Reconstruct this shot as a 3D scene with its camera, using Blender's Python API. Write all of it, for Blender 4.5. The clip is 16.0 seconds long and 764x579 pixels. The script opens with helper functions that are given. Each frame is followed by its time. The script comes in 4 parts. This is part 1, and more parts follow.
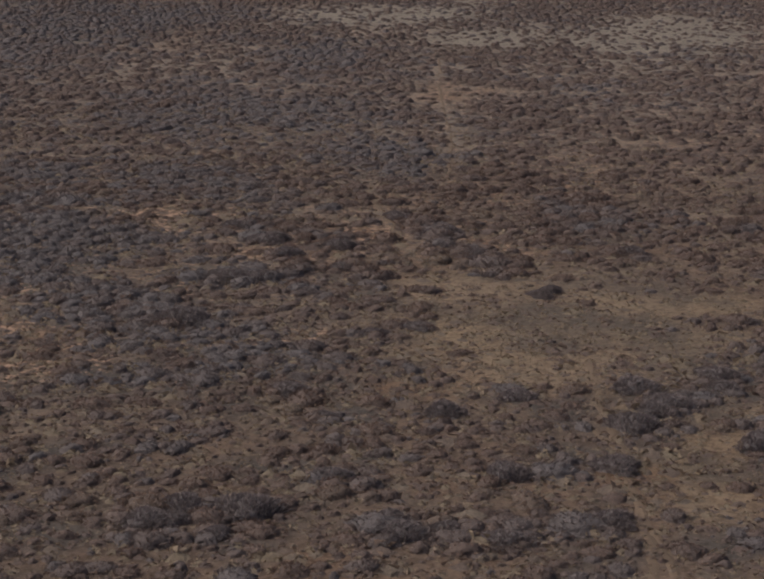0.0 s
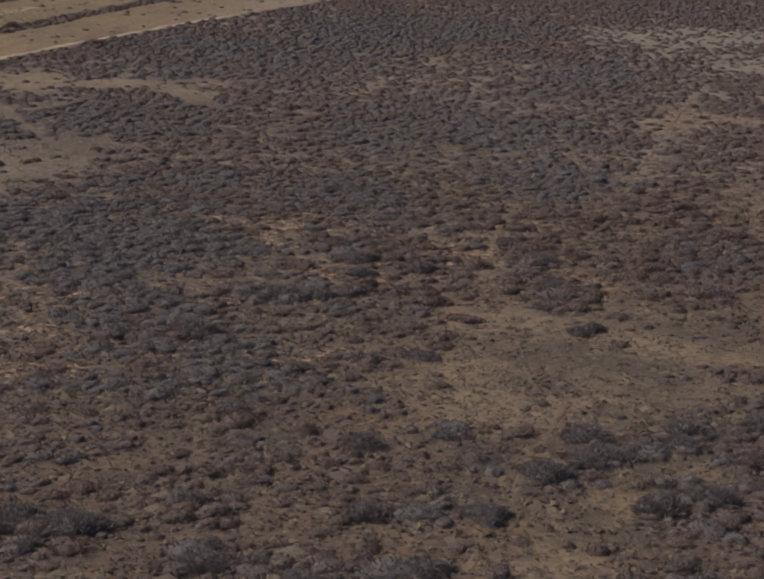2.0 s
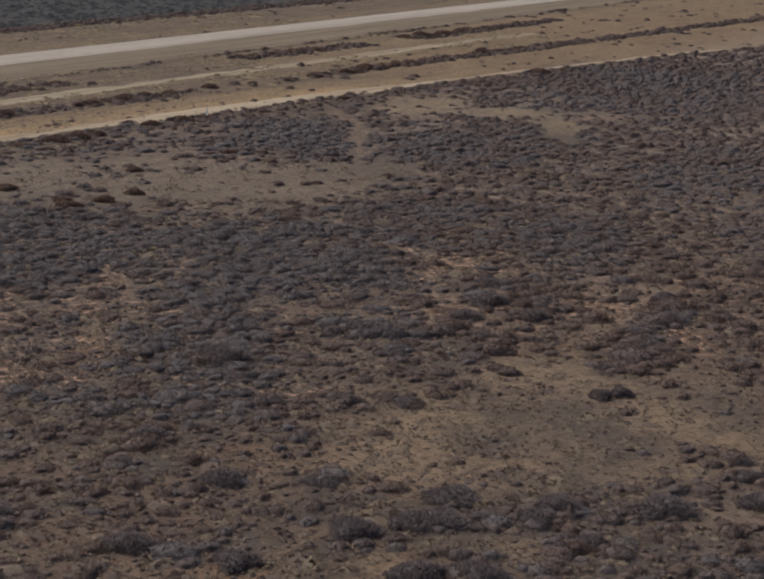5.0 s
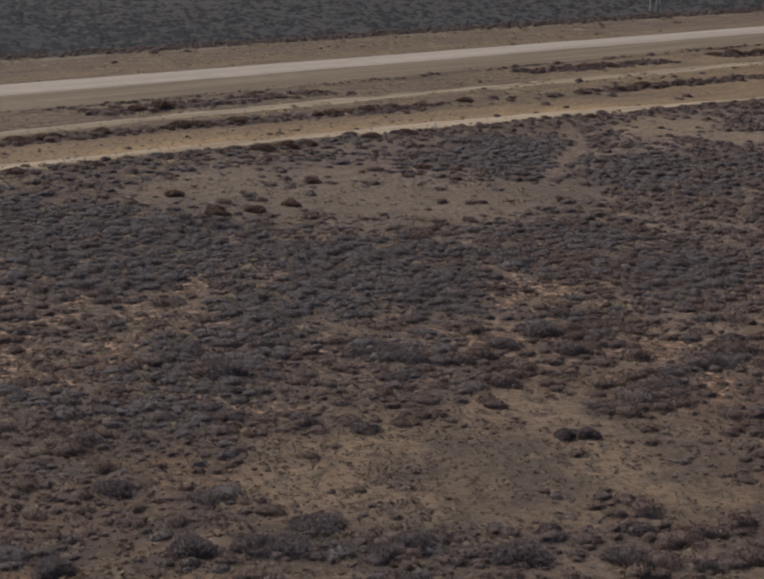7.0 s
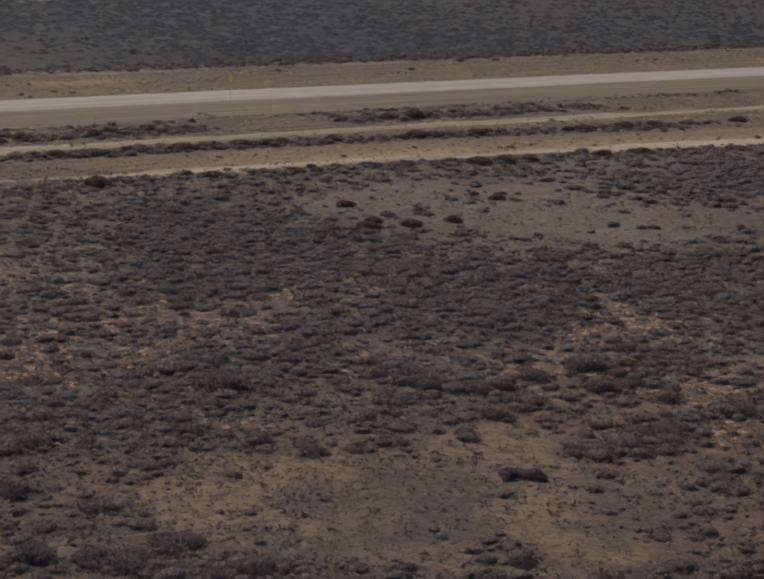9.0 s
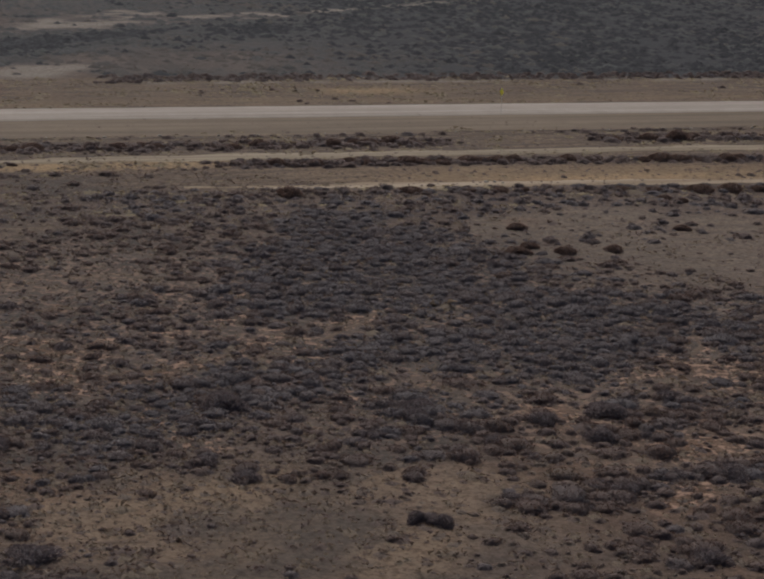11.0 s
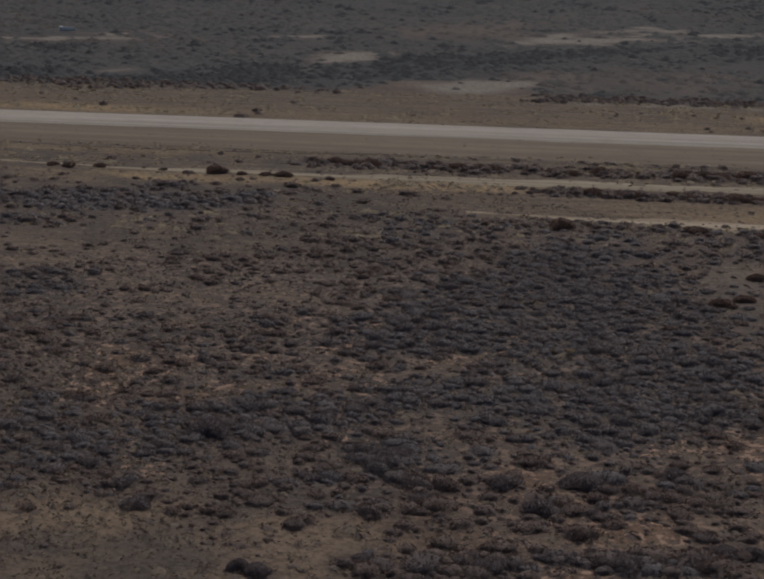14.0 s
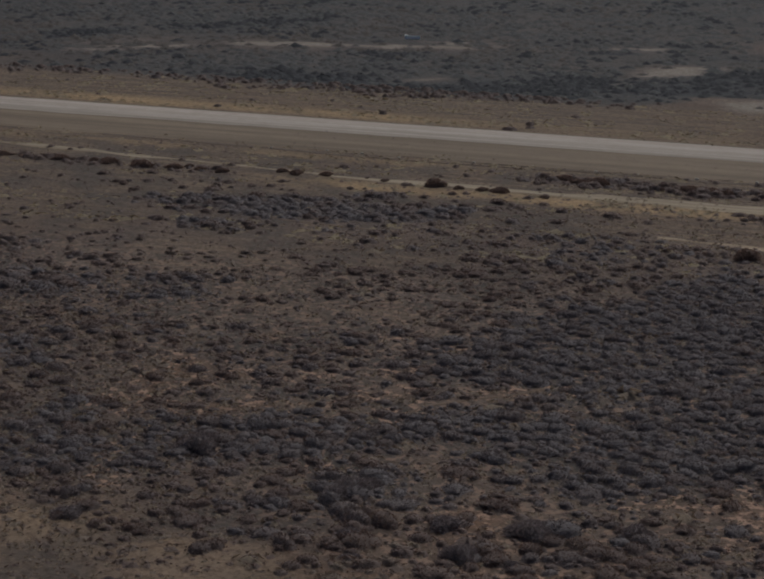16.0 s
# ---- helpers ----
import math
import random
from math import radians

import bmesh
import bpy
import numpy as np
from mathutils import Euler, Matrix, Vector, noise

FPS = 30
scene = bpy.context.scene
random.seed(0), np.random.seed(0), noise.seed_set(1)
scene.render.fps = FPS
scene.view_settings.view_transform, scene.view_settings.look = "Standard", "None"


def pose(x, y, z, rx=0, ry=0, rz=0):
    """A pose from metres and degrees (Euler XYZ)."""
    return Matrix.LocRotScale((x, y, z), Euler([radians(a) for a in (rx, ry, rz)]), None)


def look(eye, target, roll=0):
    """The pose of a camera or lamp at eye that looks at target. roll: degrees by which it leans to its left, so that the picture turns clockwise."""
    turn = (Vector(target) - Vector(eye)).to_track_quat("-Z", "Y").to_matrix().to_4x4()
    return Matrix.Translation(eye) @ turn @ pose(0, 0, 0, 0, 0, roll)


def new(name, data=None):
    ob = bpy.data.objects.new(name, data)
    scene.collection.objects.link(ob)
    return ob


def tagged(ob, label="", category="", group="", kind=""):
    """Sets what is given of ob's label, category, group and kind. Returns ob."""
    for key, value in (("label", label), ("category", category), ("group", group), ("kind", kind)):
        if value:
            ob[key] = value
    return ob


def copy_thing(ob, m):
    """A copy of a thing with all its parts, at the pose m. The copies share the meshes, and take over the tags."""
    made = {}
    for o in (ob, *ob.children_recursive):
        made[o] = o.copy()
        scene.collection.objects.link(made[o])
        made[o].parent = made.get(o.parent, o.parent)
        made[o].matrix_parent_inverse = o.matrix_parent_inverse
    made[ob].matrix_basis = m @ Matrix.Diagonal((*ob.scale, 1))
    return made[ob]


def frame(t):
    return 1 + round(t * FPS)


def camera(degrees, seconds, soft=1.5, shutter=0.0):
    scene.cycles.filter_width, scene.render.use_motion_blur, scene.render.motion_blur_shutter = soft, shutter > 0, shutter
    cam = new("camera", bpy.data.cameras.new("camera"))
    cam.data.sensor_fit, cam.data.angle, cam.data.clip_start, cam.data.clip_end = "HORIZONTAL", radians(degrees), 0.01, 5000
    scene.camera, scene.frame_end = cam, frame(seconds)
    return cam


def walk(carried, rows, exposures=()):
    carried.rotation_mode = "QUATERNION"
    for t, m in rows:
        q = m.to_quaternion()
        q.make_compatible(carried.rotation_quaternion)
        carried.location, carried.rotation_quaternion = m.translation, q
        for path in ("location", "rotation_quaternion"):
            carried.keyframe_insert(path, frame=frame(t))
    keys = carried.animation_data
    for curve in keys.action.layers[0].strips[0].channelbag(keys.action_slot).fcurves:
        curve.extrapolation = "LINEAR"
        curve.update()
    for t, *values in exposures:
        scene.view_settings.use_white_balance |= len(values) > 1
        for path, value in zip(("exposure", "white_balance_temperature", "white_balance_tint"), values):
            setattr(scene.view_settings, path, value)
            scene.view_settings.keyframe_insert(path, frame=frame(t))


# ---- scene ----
cam = camera(22.42, 16.0, soft=2.25)


def view(x, y, z, yaw, pitch, roll):
    """A camera pose from place, yaw to the left of +y, pitch up and roll, in degrees."""
    a, b = radians(yaw), radians(pitch)
    ahead = Vector((-math.sin(a) * math.cos(b), math.cos(a) * math.cos(b), math.sin(b)))
    return look((x, y, z), Vector((x, y, z)) + ahead * 100, roll)


# seconds, place, yaw, pitch, roll: an orbit of about 144 m radius round the clearing
PATH = [
    (0.0, -130.48, -49.87, 34.05, -56.856, -12.485, 0.649),
    (0.5, -124.99, -55.33, 33.99, -53.673, -12.453, 0.915),
    (1.0, -119.72, -61.02, 34.24, -50.45, -12.396, 1.199),
    (1.5, -114.12, -66.48, 34.49, -47.174, -12.36, 1.404),
    (2.0, -108.52, -71.6, 34.73, -43.984, -12.262, 1.646),
    (2.5, -102.33, -76.62, 35.07, -40.635, -12.229, 1.777),
    (3.0, -95.68, -81.22, 35.39, -37.203, -12.223, 1.88),
    (3.5, -88.89, -85.72, 35.81, -33.773, -12.213, 1.966),
    (4.0, -82.18, -90.25, 36.35, -30.404, -12.232, 2.231),
    (4.2, -79.33, -92.15, 36.63, -29.013, -12.218, 2.244),
    (6.3, -46.39, -107.26, 40.17, -14.776, -12.472, 2.313),
    (6.5, -43.01, -108.38, 40.53, -13.437, -12.512, 2.387),
    (7.0, -34.15, -110.07, 41.32, -9.99, -12.659, 2.527),
    (7.5, -24.99, -111.14, 42.19, -6.395, -12.832, 2.656),
    (8.0, -15.51, -111.41, 42.98, -2.791, -12.982, 2.626),
    (8.5, -6.0, -111.29, 43.81, 0.816, -13.106, 2.631),
    (8.7, -2.03, -111.1, 44.12, 2.301, -13.166, 2.641),
    (10.8, 40.97, -102.68, 49.11, 18.513, -13.98, 2.638),
    (11.0, 44.9, -100.99, 49.46, 20.111, -14.051, 2.576),
    (11.5, 54.78, -96.56, 50.35, 24.093, -14.176, 2.466),
    (12.0, 64.44, -91.37, 51.48, 28.014, -14.352, 2.33),
    (12.5, 73.55, -85.23, 52.03, 31.96, -14.447, 2.164),
    (13.0, 82.0, -78.52, 52.69, 35.83, -14.553, 1.964),
    (13.5, 90.59, -71.09, 53.57, 39.924, -14.653, 1.717),
    (14.0, 98.48, -62.66, 54.14, 43.97, -14.731, 1.464),
    (14.5, 105.66, -53.73, 54.43, 48.011, -14.756, 1.16),
    (15.0, 112.11, -44.16, 54.66, 52.123, -14.759, 0.883),
    (15.5, 117.58, -33.92, 54.79, 56.289, -14.745, 0.652),
    (16.0, 121.83, -23.3, 54.82, 60.405, -14.755, 0.453),
]
EXPOSURES = [(0.0, 0.33, 6060, 2), (4.0, 0.4, 5990, 1), (7.0, 0.27, 5990, 2), (11.0, -0.11, 5910, 3), (13.5, -0.43, 5780, 2), (16.0, -0.47, 5720, 0)]
walk(cam, [(t, view(*row)) for t, *row in PATH], EXPOSURES)

# ---- light: a grey day, the sun behind thin cloud ----
SUN_HEIGHT, SUN_TURN = 46, 322
world = bpy.data.worlds.new("overcast_sky")
scene.world = world
world.use_nodes = True
sky = world.node_tree.nodes.new("ShaderNodeTexSky")
sky.sky_type, sky.sun_disc = "NISHITA", False
sky.sun_elevation, sky.sun_rotation = radians(SUN_HEIGHT), radians(SUN_TURN)
sky.air_density, sky.dust_density, sky.ozone_density = 0.5, 6.0, 0.3
world.node_tree.links.new(sky.outputs[0], world.node_tree.nodes["Background"].inputs[0])
world.node_tree.nodes["Background"].inputs[1].default_value = 0.09
sun_data = bpy.data.lights.new("sun", "SUN")
sun_data.energy, sun_data.angle, sun_data.color = 1.3, radians(14), (1.0, 0.95, 0.89)
sun = new("sun", sun_data)
way = Vector((math.sin(radians(SUN_TURN)), math.cos(radians(SUN_TURN)), math.tan(radians(SUN_HEIGHT))))
sun.matrix_world = look(way.normalized() * 300, (0, 0, 0))


# ---- materials ----
def material(name, rough=0.9):
    """A node material; gives the material, its tree and its shader."""
    mat = bpy.data.materials.new(name)
    mat.use_nodes = True
    shader = mat.node_tree.nodes["Principled BSDF"]
    shader.inputs["Roughness"].default_value = rough
    shader.inputs["Specular IOR Level"].default_value = 0.15
    return mat, mat.node_tree, shader


def grain(tree, scale, detail=4.0, rough=0.6):
    """A noise in object space, in metres."""
    coord = tree.nodes.new("ShaderNodeTexCoord")
    tex = tree.nodes.new("ShaderNodeTexNoise")
    tex.inputs["Scale"].default_value = scale
    tex.inputs["Detail"].default_value = detail
    tex.inputs["Roughness"].default_value = rough
    tree.links.new(coord.outputs["Object"], tex.inputs["Vector"])
    return tex.outputs["Fac"]


def spread(tree, value, low, high, a=0.0, b=1.0):
    node = tree.nodes.new("ShaderNodeMapRange")
    node.interpolation_type = "SMOOTHSTEP"
    for key, v in (("From Min", low), ("From Max", high), ("To Min", a), ("To Max", b)):
        node.inputs[key].default_value = v
    tree.links.new(value, node.inputs["Value"])
    return node.outputs["Result"]


def mixed(tree, fac, a, b, how="MIX"):
    node = tree.nodes.new("ShaderNodeMix")
    node.data_type, node.blend_type = "RGBA", how
    for socket, v in ((node.inputs[0], fac), (node.inputs[6], a), (node.inputs[7], b)):
        if isinstance(v, (int, float)):
            socket.default_value = v
        elif isinstance(v, tuple):
            socket.default_value = (*v, 1)
        else:
            tree.links.new(v, socket)
    return node.outputs[2]


def attribute(tree, name):
    node = tree.nodes.new("ShaderNodeAttribute")
    node.attribute_name = name
    return node.outputs["Fac"]


def bumped(tree, shader, height, strength, distance):
    node = tree.nodes.new("ShaderNodeBump")
    node.inputs["Strength"].default_value, node.inputs["Distance"].default_value = strength, distance
    tree.links.new(height, node.inputs["Height"])
    tree.links.new(node.outputs["Normal"], shader.inputs["Normal"])


SOIL, RUST, RED, TAN, PALE, LITTER, GOLD = (0.1, 0.067, 0.052), (0.16, 0.092, 0.058), (0.3, 0.187, 0.132), (0.155, 0.110, 0.085), (0.268, 0.225, 0.188), (0.072, 0.057, 0.051), (0.335, 0.222, 0.118)


def ground_material():
    mat, tree, shader = material("dry_karoo_soil", 0.95)
    fine, mid, wide = grain(tree, 2.2, 6, 0.7), grain(tree, 0.35, 5), grain(tree, 0.05, 4)
    c = mixed(tree, spread(tree, wide, 0.35, 0.65), SOIL, tuple(v * 1.12 for v in TAN))
    streaks = tree.nodes.new("ShaderNodeTexNoise")
    pos, lay = tree.nodes.new("ShaderNodeTexCoord"), tree.nodes.new("ShaderNodeMapping")
    lay.vector_type = "TEXTURE"
    lay.inputs["Rotation"].default_value, lay.inputs["Scale"].default_value = (0, 0, radians(40.5)), (14, 1.6, 1)
    streaks.inputs["Scale"].default_value, streaks.inputs["Detail"].default_value = 1.0, 5
    tree.links.new(pos.outputs["Object"], lay.inputs["Vector"])
    tree.links.new(lay.outputs["Vector"], streaks.inputs["Vector"])
    grass = mixed(tree, spread(tree, streaks.outputs["Fac"], 0.36, 0.64), tuple(v * 0.66 for v in TAN), (0.18, 0.127, 0.086))
    c = mixed(tree, attribute(tree, "grassy"), c, grass)
    red = attribute(tree, "red")
    c = mixed(tree, red, c, RUST)
    c = mixed(tree, attribute(tree, "gold"), c, GOLD)
    c = mixed(tree, attribute(tree, "pale"), c, PALE)
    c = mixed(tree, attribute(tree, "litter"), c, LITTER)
    c = mixed(tree, attribute(tree, "scrub"), c, (0.07, 0.062, 0.061))
    c = mixed(tree, spread(tree, mid, 0.35, 0.7, 0.0, 0.55), c, mixed(tree, 0.5, c, (0.09, 0.07, 0.055)))
    c = mixed(tree, spread(tree, fine, 0.45, 0.72, 0.0, 0.6), c, mixed(tree, 1.0, c, (0.55, 0.52, 0.5), "MULTIPLY"))
    c = mixed(tree, spread(tree, grain(tree, 1.1, 5, 0.75), 0.42, 0.62, 0.0, 0.75), c, mixed(tree, 1.0, c, (0.55, 0.51, 0.49), "MULTIPLY"))
    tuft = spread(tree, grain(tree, 1.7, 6, 0.8), 0.53, 0.61, 0.0, 0.5)
    c = mixed(tree, tuft, c, mixed(tree, 1.0, c, (1.5, 1.46, 1.38), "MULTIPLY"))
    c = mixed(tree, spread(tree, grain(tree, 4.5, 3), 0.62, 0.72, 0.0, 0.45), c, (0.25, 0.195, 0.15))
    # small bare crusts, pinkish on the red earth, straw elsewhere
    crust = spread(tree, grain(tree, 0.9, 5, 0.6), 0.51, 0.57)
    share = spread(tree, attribute(tree, "crust"), 0.0, 0.7, 0.05, 1.0)
    cut = tree.nodes.new("ShaderNodeMath")
    cut.operation = "MULTIPLY"
    tree.links.new(crust, cut.inputs[0])
    tree.links.new(share, cut.inputs[1])
    c = mixed(tree, cut.outputs[0], c, RED)
    # shade between the dense far shrubs, painted near black into the ground
    c = mixed(tree, attribute(tree, "scrub_shade"), c, mixed(tree, spread(tree, fine, 0.35, 0.65), (0.041, 0.038, 0.042), (0.023, 0.022, 0.026)))
    tree.links.new(c, shader.inputs["Base Color"])
    bumped(tree, shader, fine, 0.8, 0.12)
    return mat


def strip_material(name, light, dark, streak):
    """Driven earth: worn streaks along the way, blotches and gravel."""
    mat, tree, shader = material(name, 0.92)
    along = tree.nodes.new("ShaderNodeTexNoise")
    pos = tree.nodes.new("ShaderNodeTexCoord")
    mapping = tree.nodes.new("ShaderNodeMapping")
    mapping.vector_type = "TEXTURE"
    mapping.inputs["Rotation"].default_value = (0, 0, radians(40.5))
    mapping.inputs["Scale"].default_value = (60, 1 / streak, 1)
    along.inputs["Scale"].default_value, along.inputs["Detail"].default_value = 1.0, 5
    tree.links.new(pos.outputs["Object"], mapping.inputs["Vector"])
    tree.links.new(mapping.outputs["Vector"], along.inputs["Vector"])
    c = mixed(tree, spread(tree, along.outputs["Fac"], 0.32, 0.68), light, dark)
    c = mixed(tree, spread(tree, grain(tree, 0.25, 5), 0.4, 0.75, 0.0, 0.5), c, dark)
    fine = grain(tree, 4.0, 5, 0.7)
    c = mixed(tree, spread(tree, fine, 0.4, 0.7, 0.0, 0.35), c, mixed(tree, 1.0, c, (0.6, 0.58, 0.55), "MULTIPLY"))
    tree.links.new(c, shader.inputs["Base Color"])
    bumped(tree, shader, fine, 0.5, 0.05)
    return mat


def shrub_material(name, grey, brown, shaded_wood, straw=(0.24, 0.19, 0.135)):
    """Small dry leaves, grey to brown from shrub to shrub, over darker twigs; inner shade and lit tips are in the
    colour.
    """
    mat, tree, shader = material(name, 0.85)
    tint = attribute(tree, "tint")
    c = mixed(tree, spread(tree, tint, 0, 1), grey, brown)
    c = mixed(tree, spread(tree, tint, 1, 2), c, straw)
    c = mixed(tree, spread(tree, grain(tree, 1.3, 4), 0.3, 0.7, 0.0, 0.5), c, mixed(tree, 1.0, c, (0.62, 0.6, 0.6), "MULTIPLY"))
    c = mixed(tree, spread(tree, grain(tree, 5.5, 5, 0.7), 0.36, 0.64), mixed(tree, 1.0, c, (0.76, 0.74, 0.73), "MULTIPLY"), mixed(tree, 1.0, c, (1.16, 1.15, 1.14), "MULTIPLY"))
    # twig colour, stronger towards the base, also paints the shade inside the shrub
    c = mixed(tree, attribute(tree, "leaf"), shaded_wood, c)
    # pale spray tips, brightened further as if they caught the light
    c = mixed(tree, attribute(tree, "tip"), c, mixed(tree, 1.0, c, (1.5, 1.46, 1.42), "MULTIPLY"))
    tree.links.new(c, shader.inputs["Base Color"])
    bumped(tree, shader, grain(tree, 7.0, 4), 0.9, 0.12)
    thin, both = tree.nodes.new("ShaderNodeBsdfTranslucent"), tree.nodes.new("ShaderNodeMixShader")
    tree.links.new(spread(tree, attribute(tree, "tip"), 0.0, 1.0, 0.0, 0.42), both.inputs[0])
    tree.links.new(c, thin.inputs["Color"])
    tree.links.new(shader.outputs[0], both.inputs[1])
    tree.links.new(thin.outputs[0], both.inputs[2])
    tree.links.new(both.outputs[0], tree.nodes["Material Output"].inputs["Surface"])
    return mat


def plain_material(name, colour, rough=0.7, metal=0.0, wear=(0.6, 0.57, 0.52), scale=6.0):
    mat, tree, shader = material(name, rough)
    shader.inputs["Metallic"].default_value = metal
    c = mixed(tree, spread(tree, grain(tree, scale, 5), 0.4, 0.75, 0.0, 0.7), colour, mixed(tree, 1.0, colour, wear, "MULTIPLY"))
    tree.links.new(c, shader.inputs["Base Color"])
    bumped(tree, shader, grain(tree, scale * 6, 3), 0.2, 0.01)
    return mat


M_GROUND = ground_material()
M_ROAD = strip_material("pale_gravel", (0.425, 0.355, 0.302), (0.285, 0.232, 0.194), 1.5)
M_SHOULDER = strip_material("graded_earth", (0.205, 0.15, 0.106), (0.14, 0.102, 0.072), 0.4)
M_WINDROW = strip_material("dark_earth", (0.13, 0.093, 0.068), (0.09, 0.065, 0.05), 1.0)
M_TRACK = strip_material("sandy_track_earth", (0.33, 0.258, 0.18), (0.21, 0.16, 0.11), 0.6)
M_SAND = strip_material("golden_sand", (0.41, 0.32, 0.23), (0.26, 0.187, 0.124), 0.5)
M_PATH = strip_material("trodden_earth", (0.16, 0.108, 0.076), (0.115, 0.078, 0.056), 1.2)
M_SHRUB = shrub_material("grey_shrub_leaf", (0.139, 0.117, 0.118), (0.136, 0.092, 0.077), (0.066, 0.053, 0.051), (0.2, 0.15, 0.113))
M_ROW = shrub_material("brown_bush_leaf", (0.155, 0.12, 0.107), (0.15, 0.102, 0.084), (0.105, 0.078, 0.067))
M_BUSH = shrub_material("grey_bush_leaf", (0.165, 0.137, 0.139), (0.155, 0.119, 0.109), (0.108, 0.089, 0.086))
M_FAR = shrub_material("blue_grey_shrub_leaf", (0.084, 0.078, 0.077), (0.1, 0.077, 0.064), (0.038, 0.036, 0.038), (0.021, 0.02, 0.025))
M_GRASS = shrub_material("straw_grass", (0.205, 0.157, 0.115), (0.165, 0.12, 0.088), (0.14, 0.102, 0.073))
M_VERGE = shrub_material("tan_verge_grass", (0.27, 0.21, 0.125), (0.165, 0.122, 0.085), (0.12, 0.09, 0.065))
M_STONE = plain_material("pale_stone", (0.38, 0.33, 0.28), 0.9)
M_STEM = plain_material("grey_bark", (0.09, 0.072, 0.06), 0.9)
M_YELLOW = plain_material("yellow_sign_paint", (0.97, 0.88, 0.1), 0.35, wear=(0.85, 0.82, 0.75))
M_STEEL = plain_material("galvanised_steel", (0.45, 0.42, 0.38), 0.6, 0.15)
M_WHITE = plain_material("whitewash", (0.88, 0.87, 0.84), 0.8)
M_TIMBER = plain_material("weathered_timber", (0.66, 0.62, 0.56), 0.85)
M_CONCRETE = plain_material("concrete", (0.36, 0.34, 0.31), 0.9)
M_WATER = plain_material("still_water", (0.03, 0.04, 0.04), 0.08)


# ---- the lie of the land ----
TURN = radians(40.5)  # the road's bearing from +x


def to_road(x, y):
    """Along and across the road: u, v."""
    return x * math.cos(TURN) + y * math.sin(TURN), -x * math.sin(TURN) + y * math.cos(TURN)


def from_road(u, v):
    return u * math.cos(TURN) - v * math.sin(TURN), u * math.sin(TURN) + v * math.cos(TURN)


def lattice(ix, iy, seed):
    h = (ix.astype(np.int64) * 374761393 + iy.astype(np.int64) * 668265263 + seed * 974711) & 0xFFFFFFFF
    h = ((h ^ (h >> 13)) * 1274126177) & 0xFFFFFFFF
    h = ((h ^ (h >> 15)) * 2246822519) & 0xFFFFFFFF
    return ((h ^ (h >> 16)) & 0xFFFF) / 65535.0


def rough(x, y, size, seed, octaves=3):
    """Fractal value noise, 0 to 1, with patches of that size in metres."""
    x, y = np.asarray(x, float), np.asarray(y, float)
    total, weight, amp = 0.0, 0.0, 1.0
    for o in range(octaves):
        fx, fy = x / size, y / size
        ix, iy = np.floor(fx), np.floor(fy)
        tx, ty = fx - ix, fy - iy
        tx, ty = tx * tx * (3 - 2 * tx), ty * ty * (3 - 2 * ty)
        a, b = lattice(ix, iy, seed + o), lattice(ix + 1, iy, seed + o)
        c, d = lattice(ix, iy + 1, seed + o), lattice(ix + 1, iy + 1, seed + o)
        total = total + amp * ((a * (1 - tx) + b * tx) * (1 - ty) + (c * (1 - tx) + d * tx) * ty)
        weight, amp, size = weight + amp, amp * 0.55, size * 0.5
    return total / weight


def ease(low, high, v):
    t = np.clip((v - low) / (high - low), 0, 1)
    return t * t * (3 - 2 * t)


# patches of the plan: x, y, long and short half axes in metres, bearing of the long one in degrees
CLEARINGS = [
    (-8.7, 16.3, 15.5, 9.5, 29), (-10.8, 15.7, 10.3, 6, 3), (1.5, 16.4, 8.8, 6.4, 16), (-4.4, 18, 11, 7.2, 147), (4.6, 26.7, 9, 3.8, 157),
    (-1.4, 27.1, 5.3, 3.3, 70), (4.4, 31.6, 5.7, 3.2, 144), (-5.9, 8.3, 8.1, 4, 31), (-35, -10, 5.5, 3.5, 10), (-27, -6, 6, 2, 150),
    (-18.5, -4, 4.5, 1.5, 154), (8.6, 8.6, 3.5, 2.4, 14), (-1.4, 5.1, 3.9, 1.9, 1),
]
UPPER_CLEARINGS = [
    (4, 120, 18, 11, 60), (-2, 119, 16, 7, 35), (30.8, 128, 7.6, 5.2, 43), (2.3, 139, 8, 6, 62), (65, 192, 15, 7.5, 53), (76.6, 181, 9.5, 7, 164), (73, 158, 12, 2.5, 63),
    (78, 168, 7, 4, 60), (14, 119.7, 13, 11, 41), (24, 126, 11, 6, 56), (-14.4, 126, 11, 8, 55), (-20.8, 124.2, 9, 5.3, 98),
    (205, 145, 22, 11, 25), (246, 192, 31, 20, 13), (305, 207, 26, 12, 25), (235, 122, 50, 20, 21), (-13, 135, 9, 4, 37),
]
RED_WEST = [
    (-53.4, 4.7, 3.4, 2, 51), (-43.4, 3.5, 1.8, 1.5, 141), (-31.8, -4.8, 3.7, 2.3, 156), (-35, 2.7, 1.8, 1.1, 139), (-34, 17.6, 1.9, 1.4, 45),
    (-26.5, 17, 2.8, 2, 47), (-32.8, 38.3, 3.4, 2.4, 55), (-28.7, 45.2, 3.8, 2.8, 57), (-74.3, 41.5, 2.9, 1.4, 163), (-66.9, 44.9, 2.4, 1.6, 165),
    (-71.2, 58.5, 1.9, 1.4, 164), (-48, 60.4, 2, 1.8, 55),
]
